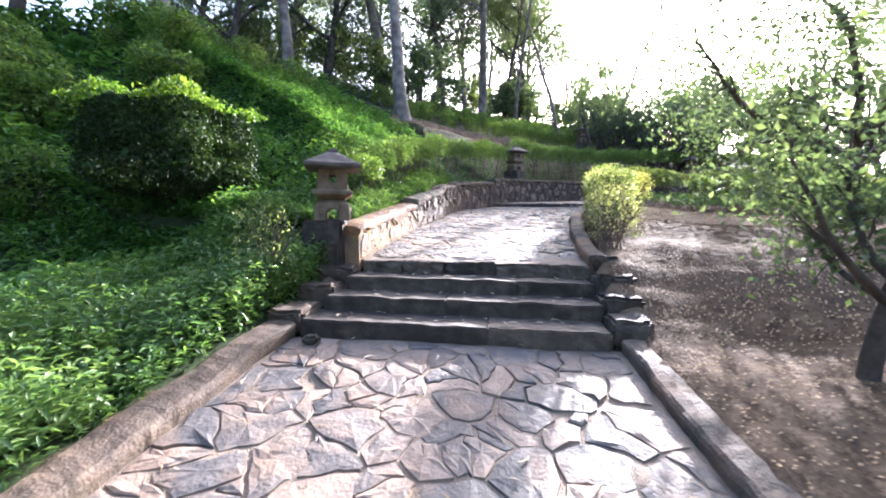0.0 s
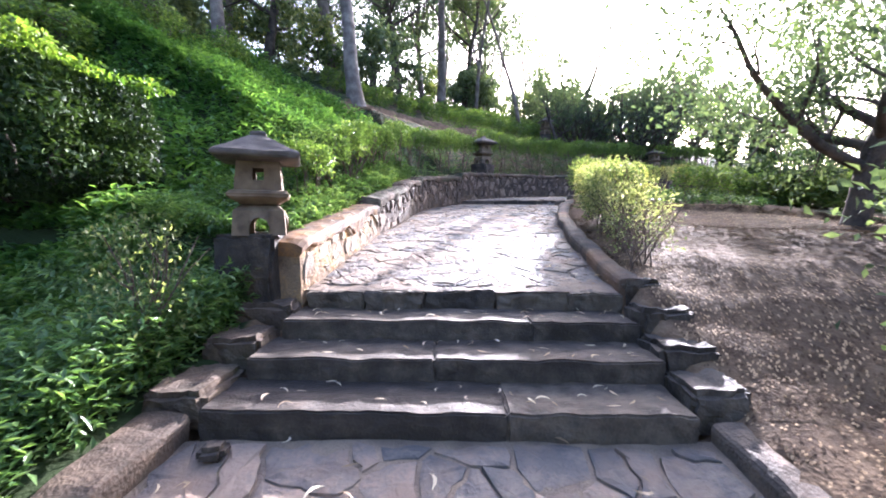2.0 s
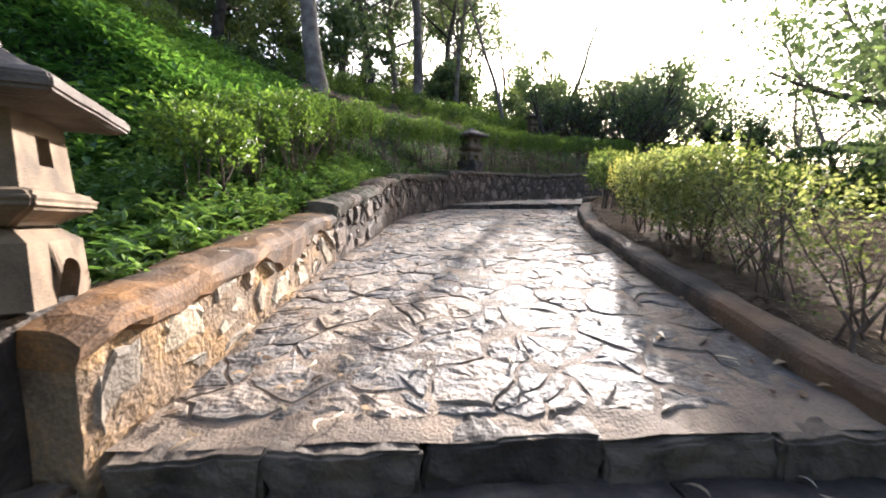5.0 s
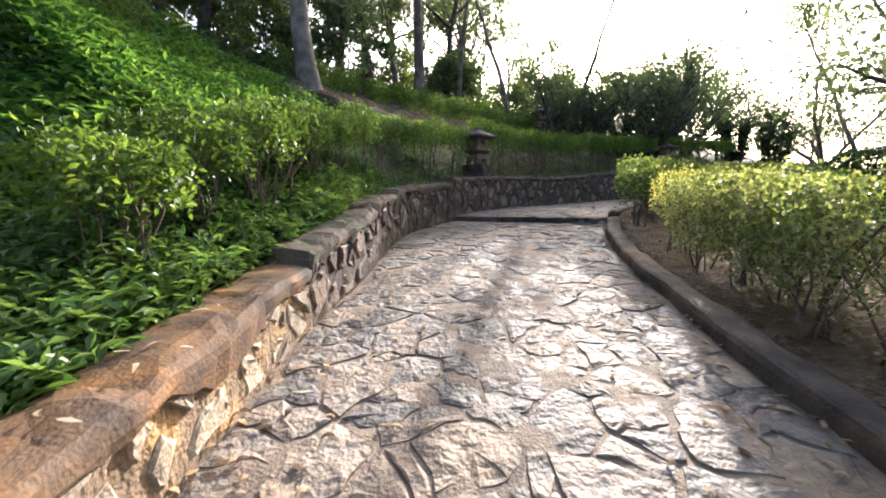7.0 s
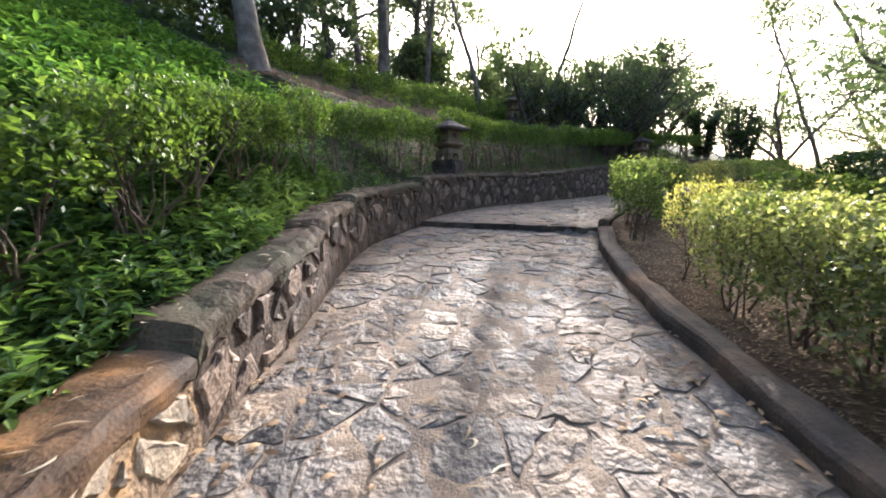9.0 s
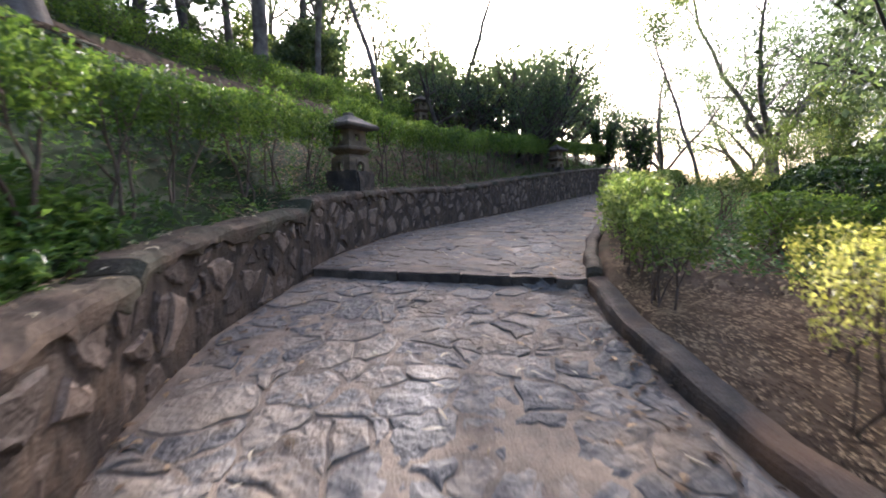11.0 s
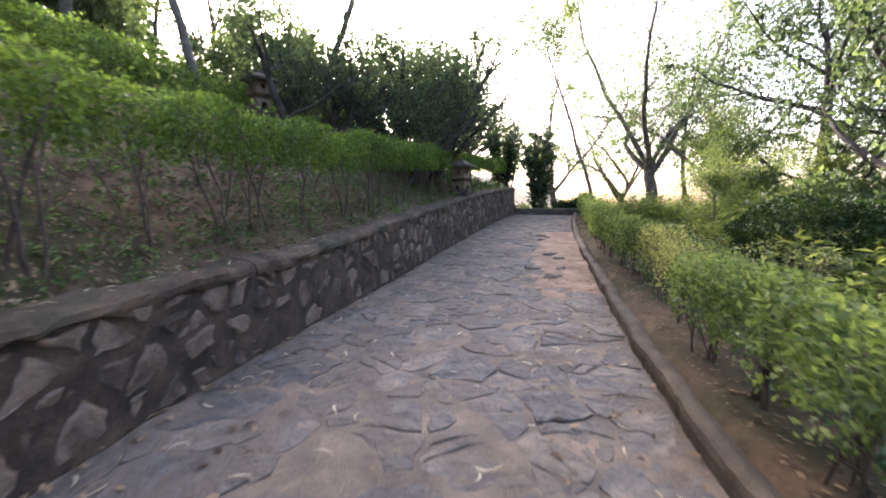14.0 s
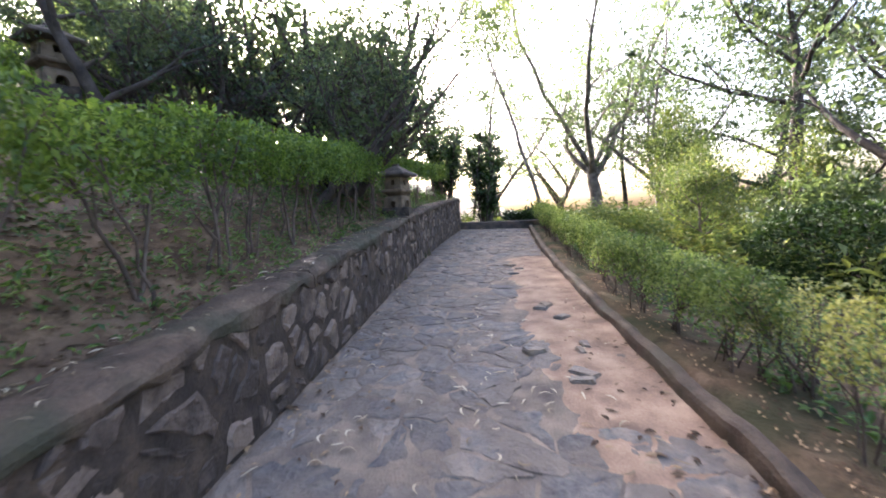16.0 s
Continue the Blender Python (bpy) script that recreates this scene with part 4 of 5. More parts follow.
# dark body and bright crest put top light and shaded front into the colours
round_bush("round_bush", "large dark clipped bush with bright top on the slope", 71, -5.45, 6.4, 1.22, 0.8, L_BUSH, 18000, 0.09, 0.22, True, L_TOPLIT)
round_bush("round_bush", "large rounded dark green bush below the path", 72, 14.9, 15.6, 1.75, 0.95, L_BUSH, 13000, 0.11, -0.05, False)
round_bush("round_bush", "glossy green leafy bush below the path", 73, 8.6, 12.6, 1.0, 0.7, L_DARK, 7000, 0.1, 0.0)


# ---- ground cover ----
def ground_cover(name, label, n, inside, tall, leaf_len, leaf_w, seed, mat, per=9):
    """Leafy shoots over a stretch of the slope; inside gives candidate places."""
    rng = np.random.default_rng(seed)
    x, y = inside(rng, n)
    z, _ = ground_height(x, y)
    tallness = tall * (0.65 + 0.35 * np.sin(x * 2.3 + 1) * np.sin(y * 1.9) + rng.uniform(-0.25, 0.35, len(x)))
    pts, outs = [], []
    for k in range(per):
        up = (k + 0.6) / per
        a = k * 2.4 + rng.uniform(0, 6.28, len(x))
        rr = leaf_len * (0.55 + 0.3 * rng.random(len(x)))
        pts.append(np.stack([x + np.cos(a) * rr, y + np.sin(a) * rr, z + tallness * up ** 0.7 + rng.normal(0, 0.02, len(x))], 1))
        outs.append(np.stack([np.cos(a), np.sin(a), np.full(len(x), 0.25)], 1) * 2.2)
    v, f = leaves(np.concatenate(pts), leaf_len, leaf_w, rng, up=0.75, out=np.concatenate(outs), curl=0.15)
    return tagged(new(name, mesh(name, v, f, mat)), label, "plants", kind="stuff")


def strip_right(u0, u1, d0, d1):
    def pick(rng, n):
        u = np.interp(rng.uniform(np.interp(u0, US, SRIGHT), np.interp(u1, US, SRIGHT), n), SRIGHT, US)
        d = rng.uniform(d0, d1, n)
        return np.interp(u, US, CR[:, 0]) + np.interp(u, US, TR[:, 1]) * d, np.interp(u, US, CR[:, 1]) - np.interp(u, US, TR[:, 0]) * d
    return pick


def patch(x0, x1, y0, y1):
    return lambda rng, n: (rng.uniform(x0, x1, n), rng.uniform(y0, y1, n))


def strip(u0, u1, d0, d1):
    def pick(rng, n):
        u = rng.uniform(np.interp(u0, US, SLEFT), np.interp(u1, US, SLEFT), n)
        u = np.interp(u, SLEFT, US)
        d = rng.uniform(d0, d1, n)
        x = np.interp(u, US, CL[:, 0]) - np.interp(u, US, TL[:, 1]) * d
        y = np.interp(u, US, CL[:, 1]) + np.interp(u, US, TL[:, 0]) * d
        return x, y
    return pick


ground_cover("ground_cover_near", "dense leafy green ground cover beside the kerb", 4200, strip(0.9, 3.1, 0.36, 2.6), 0.55, 0.09, 0.03, 81, L_COVER, 13)
ground_cover("ground_cover_wall", "dense leafy green ground cover behind the wall", 3600, strip(3.3, 7.8, 0.36, 2.6), 0.34, 0.1, 0.034, 82, L_COVER, 11)
ground_cover("ground_cover_slope", "green ground cover over the hillside", 10000, strip(0.6, 8.7, 2.2, 7.5), 0.42, 0.15, 0.06, 83, L_SLOPE, 7)
ground_cover("ground_cover_hill", "green undergrowth high on the hillside", 4500, strip(0.4, 8.8, 7.0, 18), 0.8, 0.3, 0.12, 84, L_SLOPE, 6)
ground_cover("ground_cover_stairs", "leafy green plants beside the steps", 1100, strip(1.95, 3.3, 0.42, 2.0), 0.45, 0.09, 0.03, 86, L_COVER, 12)
ground_cover("ground_cover_wood", "undergrowth on the wooded slope", 4000, strip(9, 16, 8.6, 20), 0.45, 0.3, 0.12, 87, L_TREE, 6)
ground_cover("ground_cover_shade", "sparse low weeds under the hedge stems", 4200, strip(7.4, 16, 0.3, 3.0), 0.19, 0.07, 0.025, 85, L_COVER, 6)

ground_cover("verge_weeds", "low green weeds below the hedge", 2200, strip_right(9.3, 16, 0.7, 4.0), 0.2, 0.1, 0.04, 88, L_COVER, 6)
ground_cover("undergrowth_right", "bright green undergrowth below the path", 4500, strip_right(11.5, 16, 4.0, 16), 0.9, 0.26, 0.09, 89, L_PALE, 7)
ground_cover("undergrowth_soil", "green undergrowth beyond the bare soil", 2500, strip_right(2.0, 9.5, 8.5, 20), 0.8, 0.28, 0.1, 90, L_TREE, 7)
ground_cover("undergrowth_end", "green undergrowth beyond the end of the path", 5000, patch(19.8, 38, 20, 40), 1.2, 0.28, 0.09, 91, L_PALE, 8)


# ---- trees ----
def branch(start, way, length, r0, r1, rng, wander=0.12, rise=0.0, n=7):
    pts = [np.array(start, dtype=float)]
    w = np.array(way, dtype=float)
    for k in range(n):
        w = w / np.linalg.norm(w) + rng.normal(0, wander, 3) + np.array([0, 0, rise])
        w /= np.linalg.norm(w)
        pts.append(pts[-1] + w * length / n)
    return np.array(pts), np.linspace(r0, r1, n + 1), w


def tree(name, label, seed, height, r, fork, limbs, spread, leaf_mat, bark, n_leaves, leaf_len, stems=1, lean=(0, 0), clump=0.7, rise=0.05, twigs=5, group="", sparse=0.0, leader=0.62, reach=1.0):
    rng = np.random.default_rng(seed)
    ob = thing(name, Matrix.Identity(4), label, "tree", group)
    tubes, tips = [], []
    for st in range(stems):
        a = rng.uniform(0, 6.28)
        off = np.array([math.cos(a), math.sin(a), 0]) * (r * 1.6 if stems > 1 else 0)
        way = np.array([lean[0] + (rng.normal(0, 0.3) if stems > 1 else 0), lean[1] + (rng.normal(0, 0.3) if stems > 1 else 0), 1.0])
        long = fork + (height - fork) * leader
        r0 = r * (1.0 if stems == 1 else 0.6)
        pts, rad, w = branch(off + np.array([0, 0, -0.35]), way, long + 0.35, r0, r0 * (0.22 if leader > 0.3 else 0.7), rng, 0.06, 0.02, 14)
        rad[0] *= 1.35
        tubes.append(tube(pts, rad, 9, rng, 0.03))
        tips.append(pts[-1])
        first = max(3, min(12, int(14 * fork / long)))
        for i in range(limbs):
            az = 2.4 * i + rng.uniform(-0.4, 0.4) + a
            k0 = min(13, first + int(round((14 - first) * i / limbs)))
            share = (i / limbs)
            el = rng.uniform(0.2, 0.7) + 0.5 * share
            way = np.array([math.cos(az) * spread, math.sin(az) * spread, math.tan(min(el, 1.3)) * 0.8 + 0.1])
            start = pts[k0]
            ln = (height - fork) * rng.uniform(0.5, 0.75) * (1 - 0.45 * share * leader / 0.62) * reach
            lp, lr, lw = branch(start, way, ln, rad[k0] * 0.62, rad[k0] * 0.12, rng, 0.14, rise, 8)
            tubes.append(tube(lp, lr, 5))
            tips.append(lp[-1])
            for q in range(twigs):
                k = int(rng.integers(2, 8))
                ww = lw + rng.normal(0, 0.75, 3) + np.array([0, 0, 0.1])
                tp, tr, _ = branch(lp[k], ww, ln * rng.uniform(0.25, 0.5), lr[k] * 0.55, lr[k] * 0.12, rng, 0.2, rise * 0.5, 5)
                tubes.append(tube(tp, tr, 3))
                tips += [tp[-1], tp[3]]
                for s in range(2):
                    sp, sr, _ = branch(tp[int(rng.integers(2, 5))], rng.normal(0, 1, 3) + np.array([0, 0, 0.2]), ln * 0.18, lr[k] * 0.2, lr[k] * 0.06, rng, 0.2, 0, 3)
                    tubes.append(tube(sp, sr, 3))
                    tips.append(sp[-1])
    v, f = join(tubes)
    part("trunk", mesh("trunk", v, f, bark, True), ob)
    tips = np.array(tips)
    pick = rng.integers(0, len(tips), n_leaves)
    size = clump * rng.uniform(0.5, 1.2, len(tips))
    size[rng.random(len(tips)) < sparse] *= 0.3
    p = tips[pick] + rng.normal(0, 1, (n_leaves, 3)) * size[pick][:, None] * np.array([0.55, 0.55, 0.38])
    v, f = leaves(p, leaf_len, leaf_len * 0.48, rng, up=0.3)
    part("crown", mesh("crown", v, f, leaf_mat), ob)
    return ob


def plant(src, x, y, yaw=0.0, s=1.0, sink=0.05):
    ob = copy_thing(src, Matrix.Identity(4))
    ob.matrix_basis = pose(x, y, ground_at(x, y) - sink, 0, 0, yaw) @ Matrix.Diagonal((s, s, s, 1))
    return ob


tall = tree("tall_tree", "tall straight tree with smooth grey trunk", 101, 16, 0.3, 7.0, 9, 0.8, L_TREE, M_BARK, 5500, 0.18, clump=0.9)
dark = tree("broad_tree", "broad dark leafy tree on the slope", 102, 10, 0.26, 2.4, 9, 0.9, L_WOOD, M_BARKD, 8500, 0.18, clump=0.95, sparse=0.2)
multi = tree("many_stemmed_tree", "dark many-stemmed tree with dense crown", 103, 6.2, 0.32, 1.0, 6, 0.9, L_WOOD, M_BARKD, 8500, 0.13, stems=5, clump=0.75, sparse=0.35, twigs=5)
airy = tree("slender_tree", "slender forked tree with thin open crown", 104, 12.5, 0.3, 2.4, 5, 0.5, L_TREE, M_BARK, 11000, 0.17, clump=1.2, sparse=0.1, leader=0.06, reach=1.4, rise=0.03, twigs=8)
pale = tree("light_tree", "light green leafy tree in the distance", 105, 9, 0.16, 2.2, 8, 0.8, L_PALE, M_BARK, 5500, 0.23, clump=0.95)
woody = tree("leafy_tree", "leafy tree in the wood", 106, 11, 0.2, 3.0, 9, 0.8, L_TREE, M_BARK, 5000, 0.23, clump=1.05, sparse=0.2)
small = tree("small_tree", "small spreading tree with gnarled dark branches", 107, 2.9, 0.085, 0.7, 6, 0.9, L_TREE, M_BARKD, 4200, 0.08, clump=0.34, rise=0.08, twigs=6, leader=0.1, reach=1.25)
spread = tree("spreading_tree", "spreading tree with low leaning dark limbs", 110, 6.5, 0.2, 1.1, 7, 1.1, L_WOOD, M_BARKD, 14000, 0.105, clump=0.75, rise=0.06, twigs=7, leader=0.15, reach=1.05)
slim = tree("thin_trunk_tree", "thin pale trunk with a high small crown", 108, 15, 0.14, 8.5, 6, 0.6, L_PALE, M_BARK, 4500, 0.17, clump=0.8)
open_ = tree("open_tree", "tall wood tree with thin see-through crown", 109, 15, 0.2, 5.0, 9, 0.8, L_TREE, M_BARKD, 7500, 0.15, clump=1.0, sparse=0.25)

high = tree("high_crowned_tree", "dark tree with a bare trunk and a high spreading crown", 111, 12, 0.32, 5.2, 8, 1.1, L_WOOD, M_BARKD, 6500, 0.2, clump=0.85, sparse=0.3, leader=0.4, reach=1.1)

fan = tree("fanning_tree", "large tree with dark stems fanning out from the base", 112, 11, 0.34, 1.6, 6, 0.75, L_WOOD, M_BARKD, 7000, 0.16, stems=4, lean=(0.12, -0.08), clump=0.8, sparse=0.3, twigs=4)

SITES = [
    (fan, 13.0, 28.2, 40, 0.72), (multi, 11.3, 26.3, 130, 1.1), (multi, 6.3, 24.6, 60, 0.73), (multi, 7.5, 26.0, 170, 0.74), (multi, 14.6, 29.6, 300, 0.95),
    (open_, 0.5, 30.5, 15, 1.0), (open_, -3.5, 27.5, 215, 1.0), (woody, 2.2, 35.0, 300, 1.1), (tall, -8.5, 16.5, 20, 0.9),
    (tall, -3.9, 17.0, 0, 1.0), (tall, -6.2, 22.5, 70, 1.1), (tall, -1.0, 26.5, 140, 1.0), (slim, 1.2, 27.5, 200, 0.95), (slim, -10.9, 12.2, 0, 0.9), (slim, -10.5, 12.5, 90, 0.95),
    (small, 2.95, 3.45, 40, 1.0), (spread, 6.25, 8.3, 200, 1.0), (dark, 17.2, 14.3, 200, 1.1), (high, 22, 16.6, 30, 1.0),
    (multi, 8.7, 23.9, 20, 0.71), (multi, 9.8, 25.0, 260, 0.93), (slim, 6.6, 25.6, 250, 0.9), (airy, 30.5, 27.0, 10, 1.6), (airy, 33.0, 23.5, 80, 1.1), (slim, 24.5, 27.2, 40, 1.0), (airy, 38, 33, 160, 1.2), (airy, 27, 32, 100, 1.0), (open_, 29, 36, 10, 0.7), (open_, 36, 27, 200, 1.1), (open_, 26, 36, 100, 0.7),
    (pale, 24, 20.5, 0, 0.6), (pale, 19.5, 16.5, 220, 0.45), (pale, 28, 22, 160, 0.7), (pale, 17.5, 18.5, 80, 0.35), (dark, 27, 13.0, 100, 1.2), (dark, 33, 18, 10, 1.2),
    (slim, 4.0, 27.0, 60, 1.0), (woody, -2.5, 33.0, 250, 1.2), (dark, -5.5, 29.5, 90, 1.2), (woody, -9.0, 31, 20, 1.2),
    (dark, -9.5, 22.0, 0, 1.1), (woody, -13, 25, 100, 1.2), (dark, -15.5, 19, 60, 1.1), (dark, -17, 13, 140, 1.1), (woody, -19, 20, 20, 1.1), (dark, -18, 6, 200, 1.1), (woody, -14, 2, 40, 1.0), (woody, -14, 9, 10, 0.9), (dark, -12, 17, 30, 0.9),
    (open_, 3.4, 37.0, 0, 0.65), (open_, 8.0, 35.0, 0, 0.48), (slim, 2.5, 30.5, 60, 0.8), (open_, 7.6, 29.8, 120, 0.5), (slim, 2.6, 33, 30, 0.9), (open_, 6.5, 40, 100, 0.75), (open_, 2, 38, 200, 1.2),
    (open_, 13.8, 33, 0, 0.55), (open_, 17.5, 32.5, 60, 0.6), (open_, 21, 36, 140, 0.6), (open_, 24.5, 40, 40, 0.75), (open_, 19, 43, 200, 0.75), (open_, 16.5, 38, 30, 0.75), (woody, 27, 42, 200, 1.1), (pale, 14, 40, 100, 0.7), (woody, 3, 44, 10, 1.4), (woody, -6, 41, 50, 1.4),
    (open_, 15.2, 30.5, 200, 0.5), (open_, 23, 33, 270, 0.5),
    (pale, 17, 8, 0, 0.9), (woody, 21, 4, 100, 1.1), (woody, 13, 2, 40, 0.9), (dark, 26, 6, 60, 1.2), (woody, 36, 10, 0, 1.3), (pale, 44, 24, 0, 0.9), (woody, -14, 37, 0, 1.4), (woody, -24, 28, 0, 1.3), (woody, -25, 10, 0, 1.3), (woody, -22, 40, 0, 1.5),
    (woody, 12, 9, 250, 0.9), (woody, 9, 47, 40, 0.9), (woody, 20, 50, 140, 0.9), (woody, -1, 50, 140, 1.5), (woody, 27, 48, 40, 1.3),
    # unseen trees behind the camera, added to keep sky light off the steps
    (woody, -4.5, -5.0, 30, 1.1), (dark, 4.5, -6.5, 80, 1.2), (woody, 0.5, -12, 140, 1.3), (dark, -9, -4, 200, 1.2), (woody, 9.5, -2.5, 10, 1.1), (dark, -7, -12, 10, 1.3), (woody, 8, -12, 90, 1.3),
]
thicket = [tree("thicket_shrub", "tall leafy shrub in the wood", 120 + i, 3.6, 0.06, 0.3, 5, 0.9, mt, M_BARKD, 1800, 0.26, stems=3, clump=0.5, twigs=2, group="undergrowth of the wood") for i, mt in enumerate((L_TREE, L_PALE, L_TREE))]
wood = random.Random(77)
count = 0
while count < 36:
    x, y = wood.uniform(-24, 30), wood.uniform(19, 44)
    dl, ul, _ = beside(np.array([x]), np.array([y]), CL, TL)
    if dl[0] < 6.5 or (y < 27 and -1 < x < 8):
        continue
    low = -6 < x - 0.46 * y < 4
    SITES.append((thicket[wood.randrange(3)], x, y, wood.uniform(0, 360), wood.uniform(0.6, 0.85) if low else wood.uniform(0.8, 1.35)))
    count += 1
for i in range(26):
    x, y = wood.uniform(12, 34), wood.uniform(-2, 21)
    if x - 12 < (y - 8) * 0.8 - 2:
        continue
    SITES.append((thicket[wood.randrange(3)], x, y, wood.uniform(0, 360), wood.uniform(0.5, 0.9)))
for src, x, y, yaw, s in SITES:
    plant(src, x, y, yaw, s)
drop([tall, dark, multi, airy, pale, woody, small, slim, open_, spread, high, fan] + thicket)

# ---- end of the path: low kerb wall and dark upright plants ----
end_rows = []
for k in range(25):
    f = k / 24
    p = np.array([16.7, 27.4, 0]) * (1 - f) + np.array([18.9, 24.3, 0]) * f
    q = np.array([0.83, 0.56, 0])
    z = 3.1
    end_rows.append([rough(p + q * d + np.array([0, 0, z + e]), 0.03, 3) for d, e in ((0, -0.3), (0.0, 0.3), (0.04, 0.34), (0.28, 0.34), (0.32, 0.3), (0.32, -0.4))])
tagged(new("wall_end", loft("wall_end", end_rows, M_KERB)), "low dark stone wall across the end of the path", "wall", kind="structure")


def upright_plant(x, y, h, seed):
    rng = np.random.default_rng(seed)
    ob = thing("upright_plant", pose(x, y, ground_at(x, y)), "tall dark clump of strap-leaved stems at the path's end", "plant", "dark plants at the path's end")
    tubes, pts, outs = [], [], []
    for i in range(13):
        a = rng.uniform(0, 6.28)
        e = np.array([math.cos(a) * 0.45, math.sin(a) * 0.35, h * rng.uniform(0.6, 0.9)])
        bp, br, _ = branch((math.cos(a) * 0.15, math.sin(a) * 0.15, -0.1), e, np.linalg.norm(e), 0.05, 0.03, rng, 0.05)
        tubes.append(tube(bp, br, 6))
        for k in range(90):
            s = bp[int(rng.integers(2, 8))] + rng.normal(0, 0.08, 3)
            o = rng.normal(0, 1, 3) * np.array([1, 1, 0.4]) + np.array([0, 0, 0.9])
            o /= np.linalg.norm(o)
            pts.append(s + o * 0.2)
            outs.append(o * 6)
    v, f = join(tubes)
    part("trunk", mesh("trunk", v, f, M_BARKD), ob)
    v, f = leaves(np.array(pts), 0.5, 0.05, rng, up=0.3, out=np.array(outs), curl=0.2)
    part("foliage", mesh("foliage", v, f, L_DARK), ob)


upright_plant(18.6, 26.9, 4.7, 5)
upright_plant(17.4, 28.2, 3.8, 6)
upright_plant(19.6, 25.6, 1.0, 7)


# ---- fallen leaves ----
def fallen(name, label, places, length, width, mat, seed, lift=0.012, hump=0.16, drape=False):
    """Slender curled leaves lying flat: four quads each along a bent midrib."""
    rng = np.random.default_rng(seed)
    p = np.asarray(places)
    n = len(p)
    a = rng.uniform(0, 6.28, n)
    ln = length * rng.uniform(0.6, 1.3, n)
    bend = rng.normal(0, 0.9, n)
    arch = rng.uniform(0.0, hump, n)
    vs = []
    for k in range(5):
        s = k / 4 - 0.5
        ang = a + bend * s
        x, y = p[:, 0] + np.cos(ang) * s * ln, p[:, 1] + np.sin(ang) * s * ln
        z = (on_ground(x, y) if drape else p[:, 2]) + lift + arch * ln * (1 - 4 * s * s)
        w = width * (0.12, 0.75, 1.0, 0.7, 0.06)[k] * ln / length / 2
        vs.append(np.stack([x - np.sin(ang) * w, y + np.cos(ang) * w, z + w * 0.3], 1))
        vs.append(np.stack([x + np.sin(ang) * w, y - np.cos(ang) * w, z], 1))
    v = np.stack(vs, 1).reshape(-1, 3)
    k = np.arange(n)[:, None, None] * 10
    q = np.array([[0, 1, 3, 2], [2, 3, 5, 4], [4, 5, 7, 6], [6, 7, 9, 8]])[None]
    return tagged(new(name, mesh(name, v, (k + q).reshape(-1, 4), mat)), label, "leaves", kind="stuff")


rng = np.random.default_rng(5)
spots = []
for s0, s1, n in ((np.interp(1.2, US, SMID), np.interp(2, US, SMID), 70), (np.interp(3, US, SMID), np.interp(9, US, SMID), 150), (np.interp(9.1, US, SMID), SMID[-1], 760)):
    for i in range(n):
        spots.append(on_path(rng.uniform(s0, s1), rng.uniform(0.03, 0.97)))
fallen("fallen_leaves", "pale dry slender leaves scattered on the paving", spots, 0.115, 0.017, M_DRY, 6, 0.02)
bits = []
for i in range(1500):
    v = rng.random() ** 2 * 0.3
    bits.append(on_path(rng.uniform(np.interp(3.1, US, SMID), SMID[-1]), v if i % 2 else 1 - v))
fallen("edge_litter", "brown leaf bits gathered along the path's edges", bits, 0.075, 0.03, M_LITTER, 61, 0.018)
tread = []
for y0, y1, z in ((3.92, 4.3, 0.235), (4.38, 4.75, 0.4), (4.84, 5.18, 0.565)):
    for i in range(26):
        tread.append((rng.uniform(-1.6, 1.1), rng.uniform(y0, y1), z))
fallen("step_leaves", "pale dry leaves lying on the steps", tread, 0.09, 0.016, M_DRY, 7, 0.01)
edge_l = [(x, y, z + float(wall_height(u))) for (x, y, z), u in ((left(u, d), u) for u, d in ((3.3 + 12.7 * rng.random() ** 0.7, rng.uniform(0.02, 0.4)) for i in range(420)))]
fallen("wall_leaves", "dry leaves lying on the coping", edge_l, 0.09, 0.018, M_DRY, 8, 0.03)


def litter(name, label, edge, u0, u1, d0, d1, n, seed, size=0.075):
    r = np.random.default_rng(seed)
    u = r.uniform(u0, u1, n)
    d = d0 + (d1 - d0) * r.random(n) ** 1.5
    c, t, sg = (CL, TL, 1) if edge is left else (CR, TR, -1)
    x = np.interp(u, US, c[:, 0]) - sg * np.interp(u, US, t[:, 1]) * d
    y = np.interp(u, US, c[:, 1]) + sg * np.interp(u, US, t[:, 0]) * d
    return fallen(name, label, np.stack([x, y, on_ground(x, y)], 1), size, size * 0.42, M_LITTER, seed, 0.008, 0.07, True)


litter("soil_litter", "brown leaf litter on bare soil", right, 1.3, 9, 0.25, 6.5, 30000, 31, 0.055)
litter("verge_litter", "brown leaf litter under the low hedge", right, 9, 16, 0.3, 4, 5000, 32)
litter("slope_litter", "brown leaf litter on the slope behind the hedge", left, 8.5, 16, 0.36, 4.4, 16000, 33)

me_s, c_s = block("loose_stone", -0.09, 0.09, -0.06, 0.07, -0.02, 0.07, M_STEP, 9, 0.03, 0.02, 2)
loose = tagged(new("loose_stone", me_s), "small dark loose stone by the foot of the steps", "stone")
loose.location = Vector((-1.72, 3.68, 0.05)) + c_s

me_p, c_p = block("pale_stone", -0.12, 0.12, -0.08, 0.08, -0.03, 0.07, M_FLAG, 12, 0.03, 0.02, 2)
pale_stone = tagged(new("pale_stone", me_p), "small pale stone lying under the hedge", "stone")
pale_stone.location = Vector((7.55, 15.6, ground_at(7.55, 15.6))) + c_p

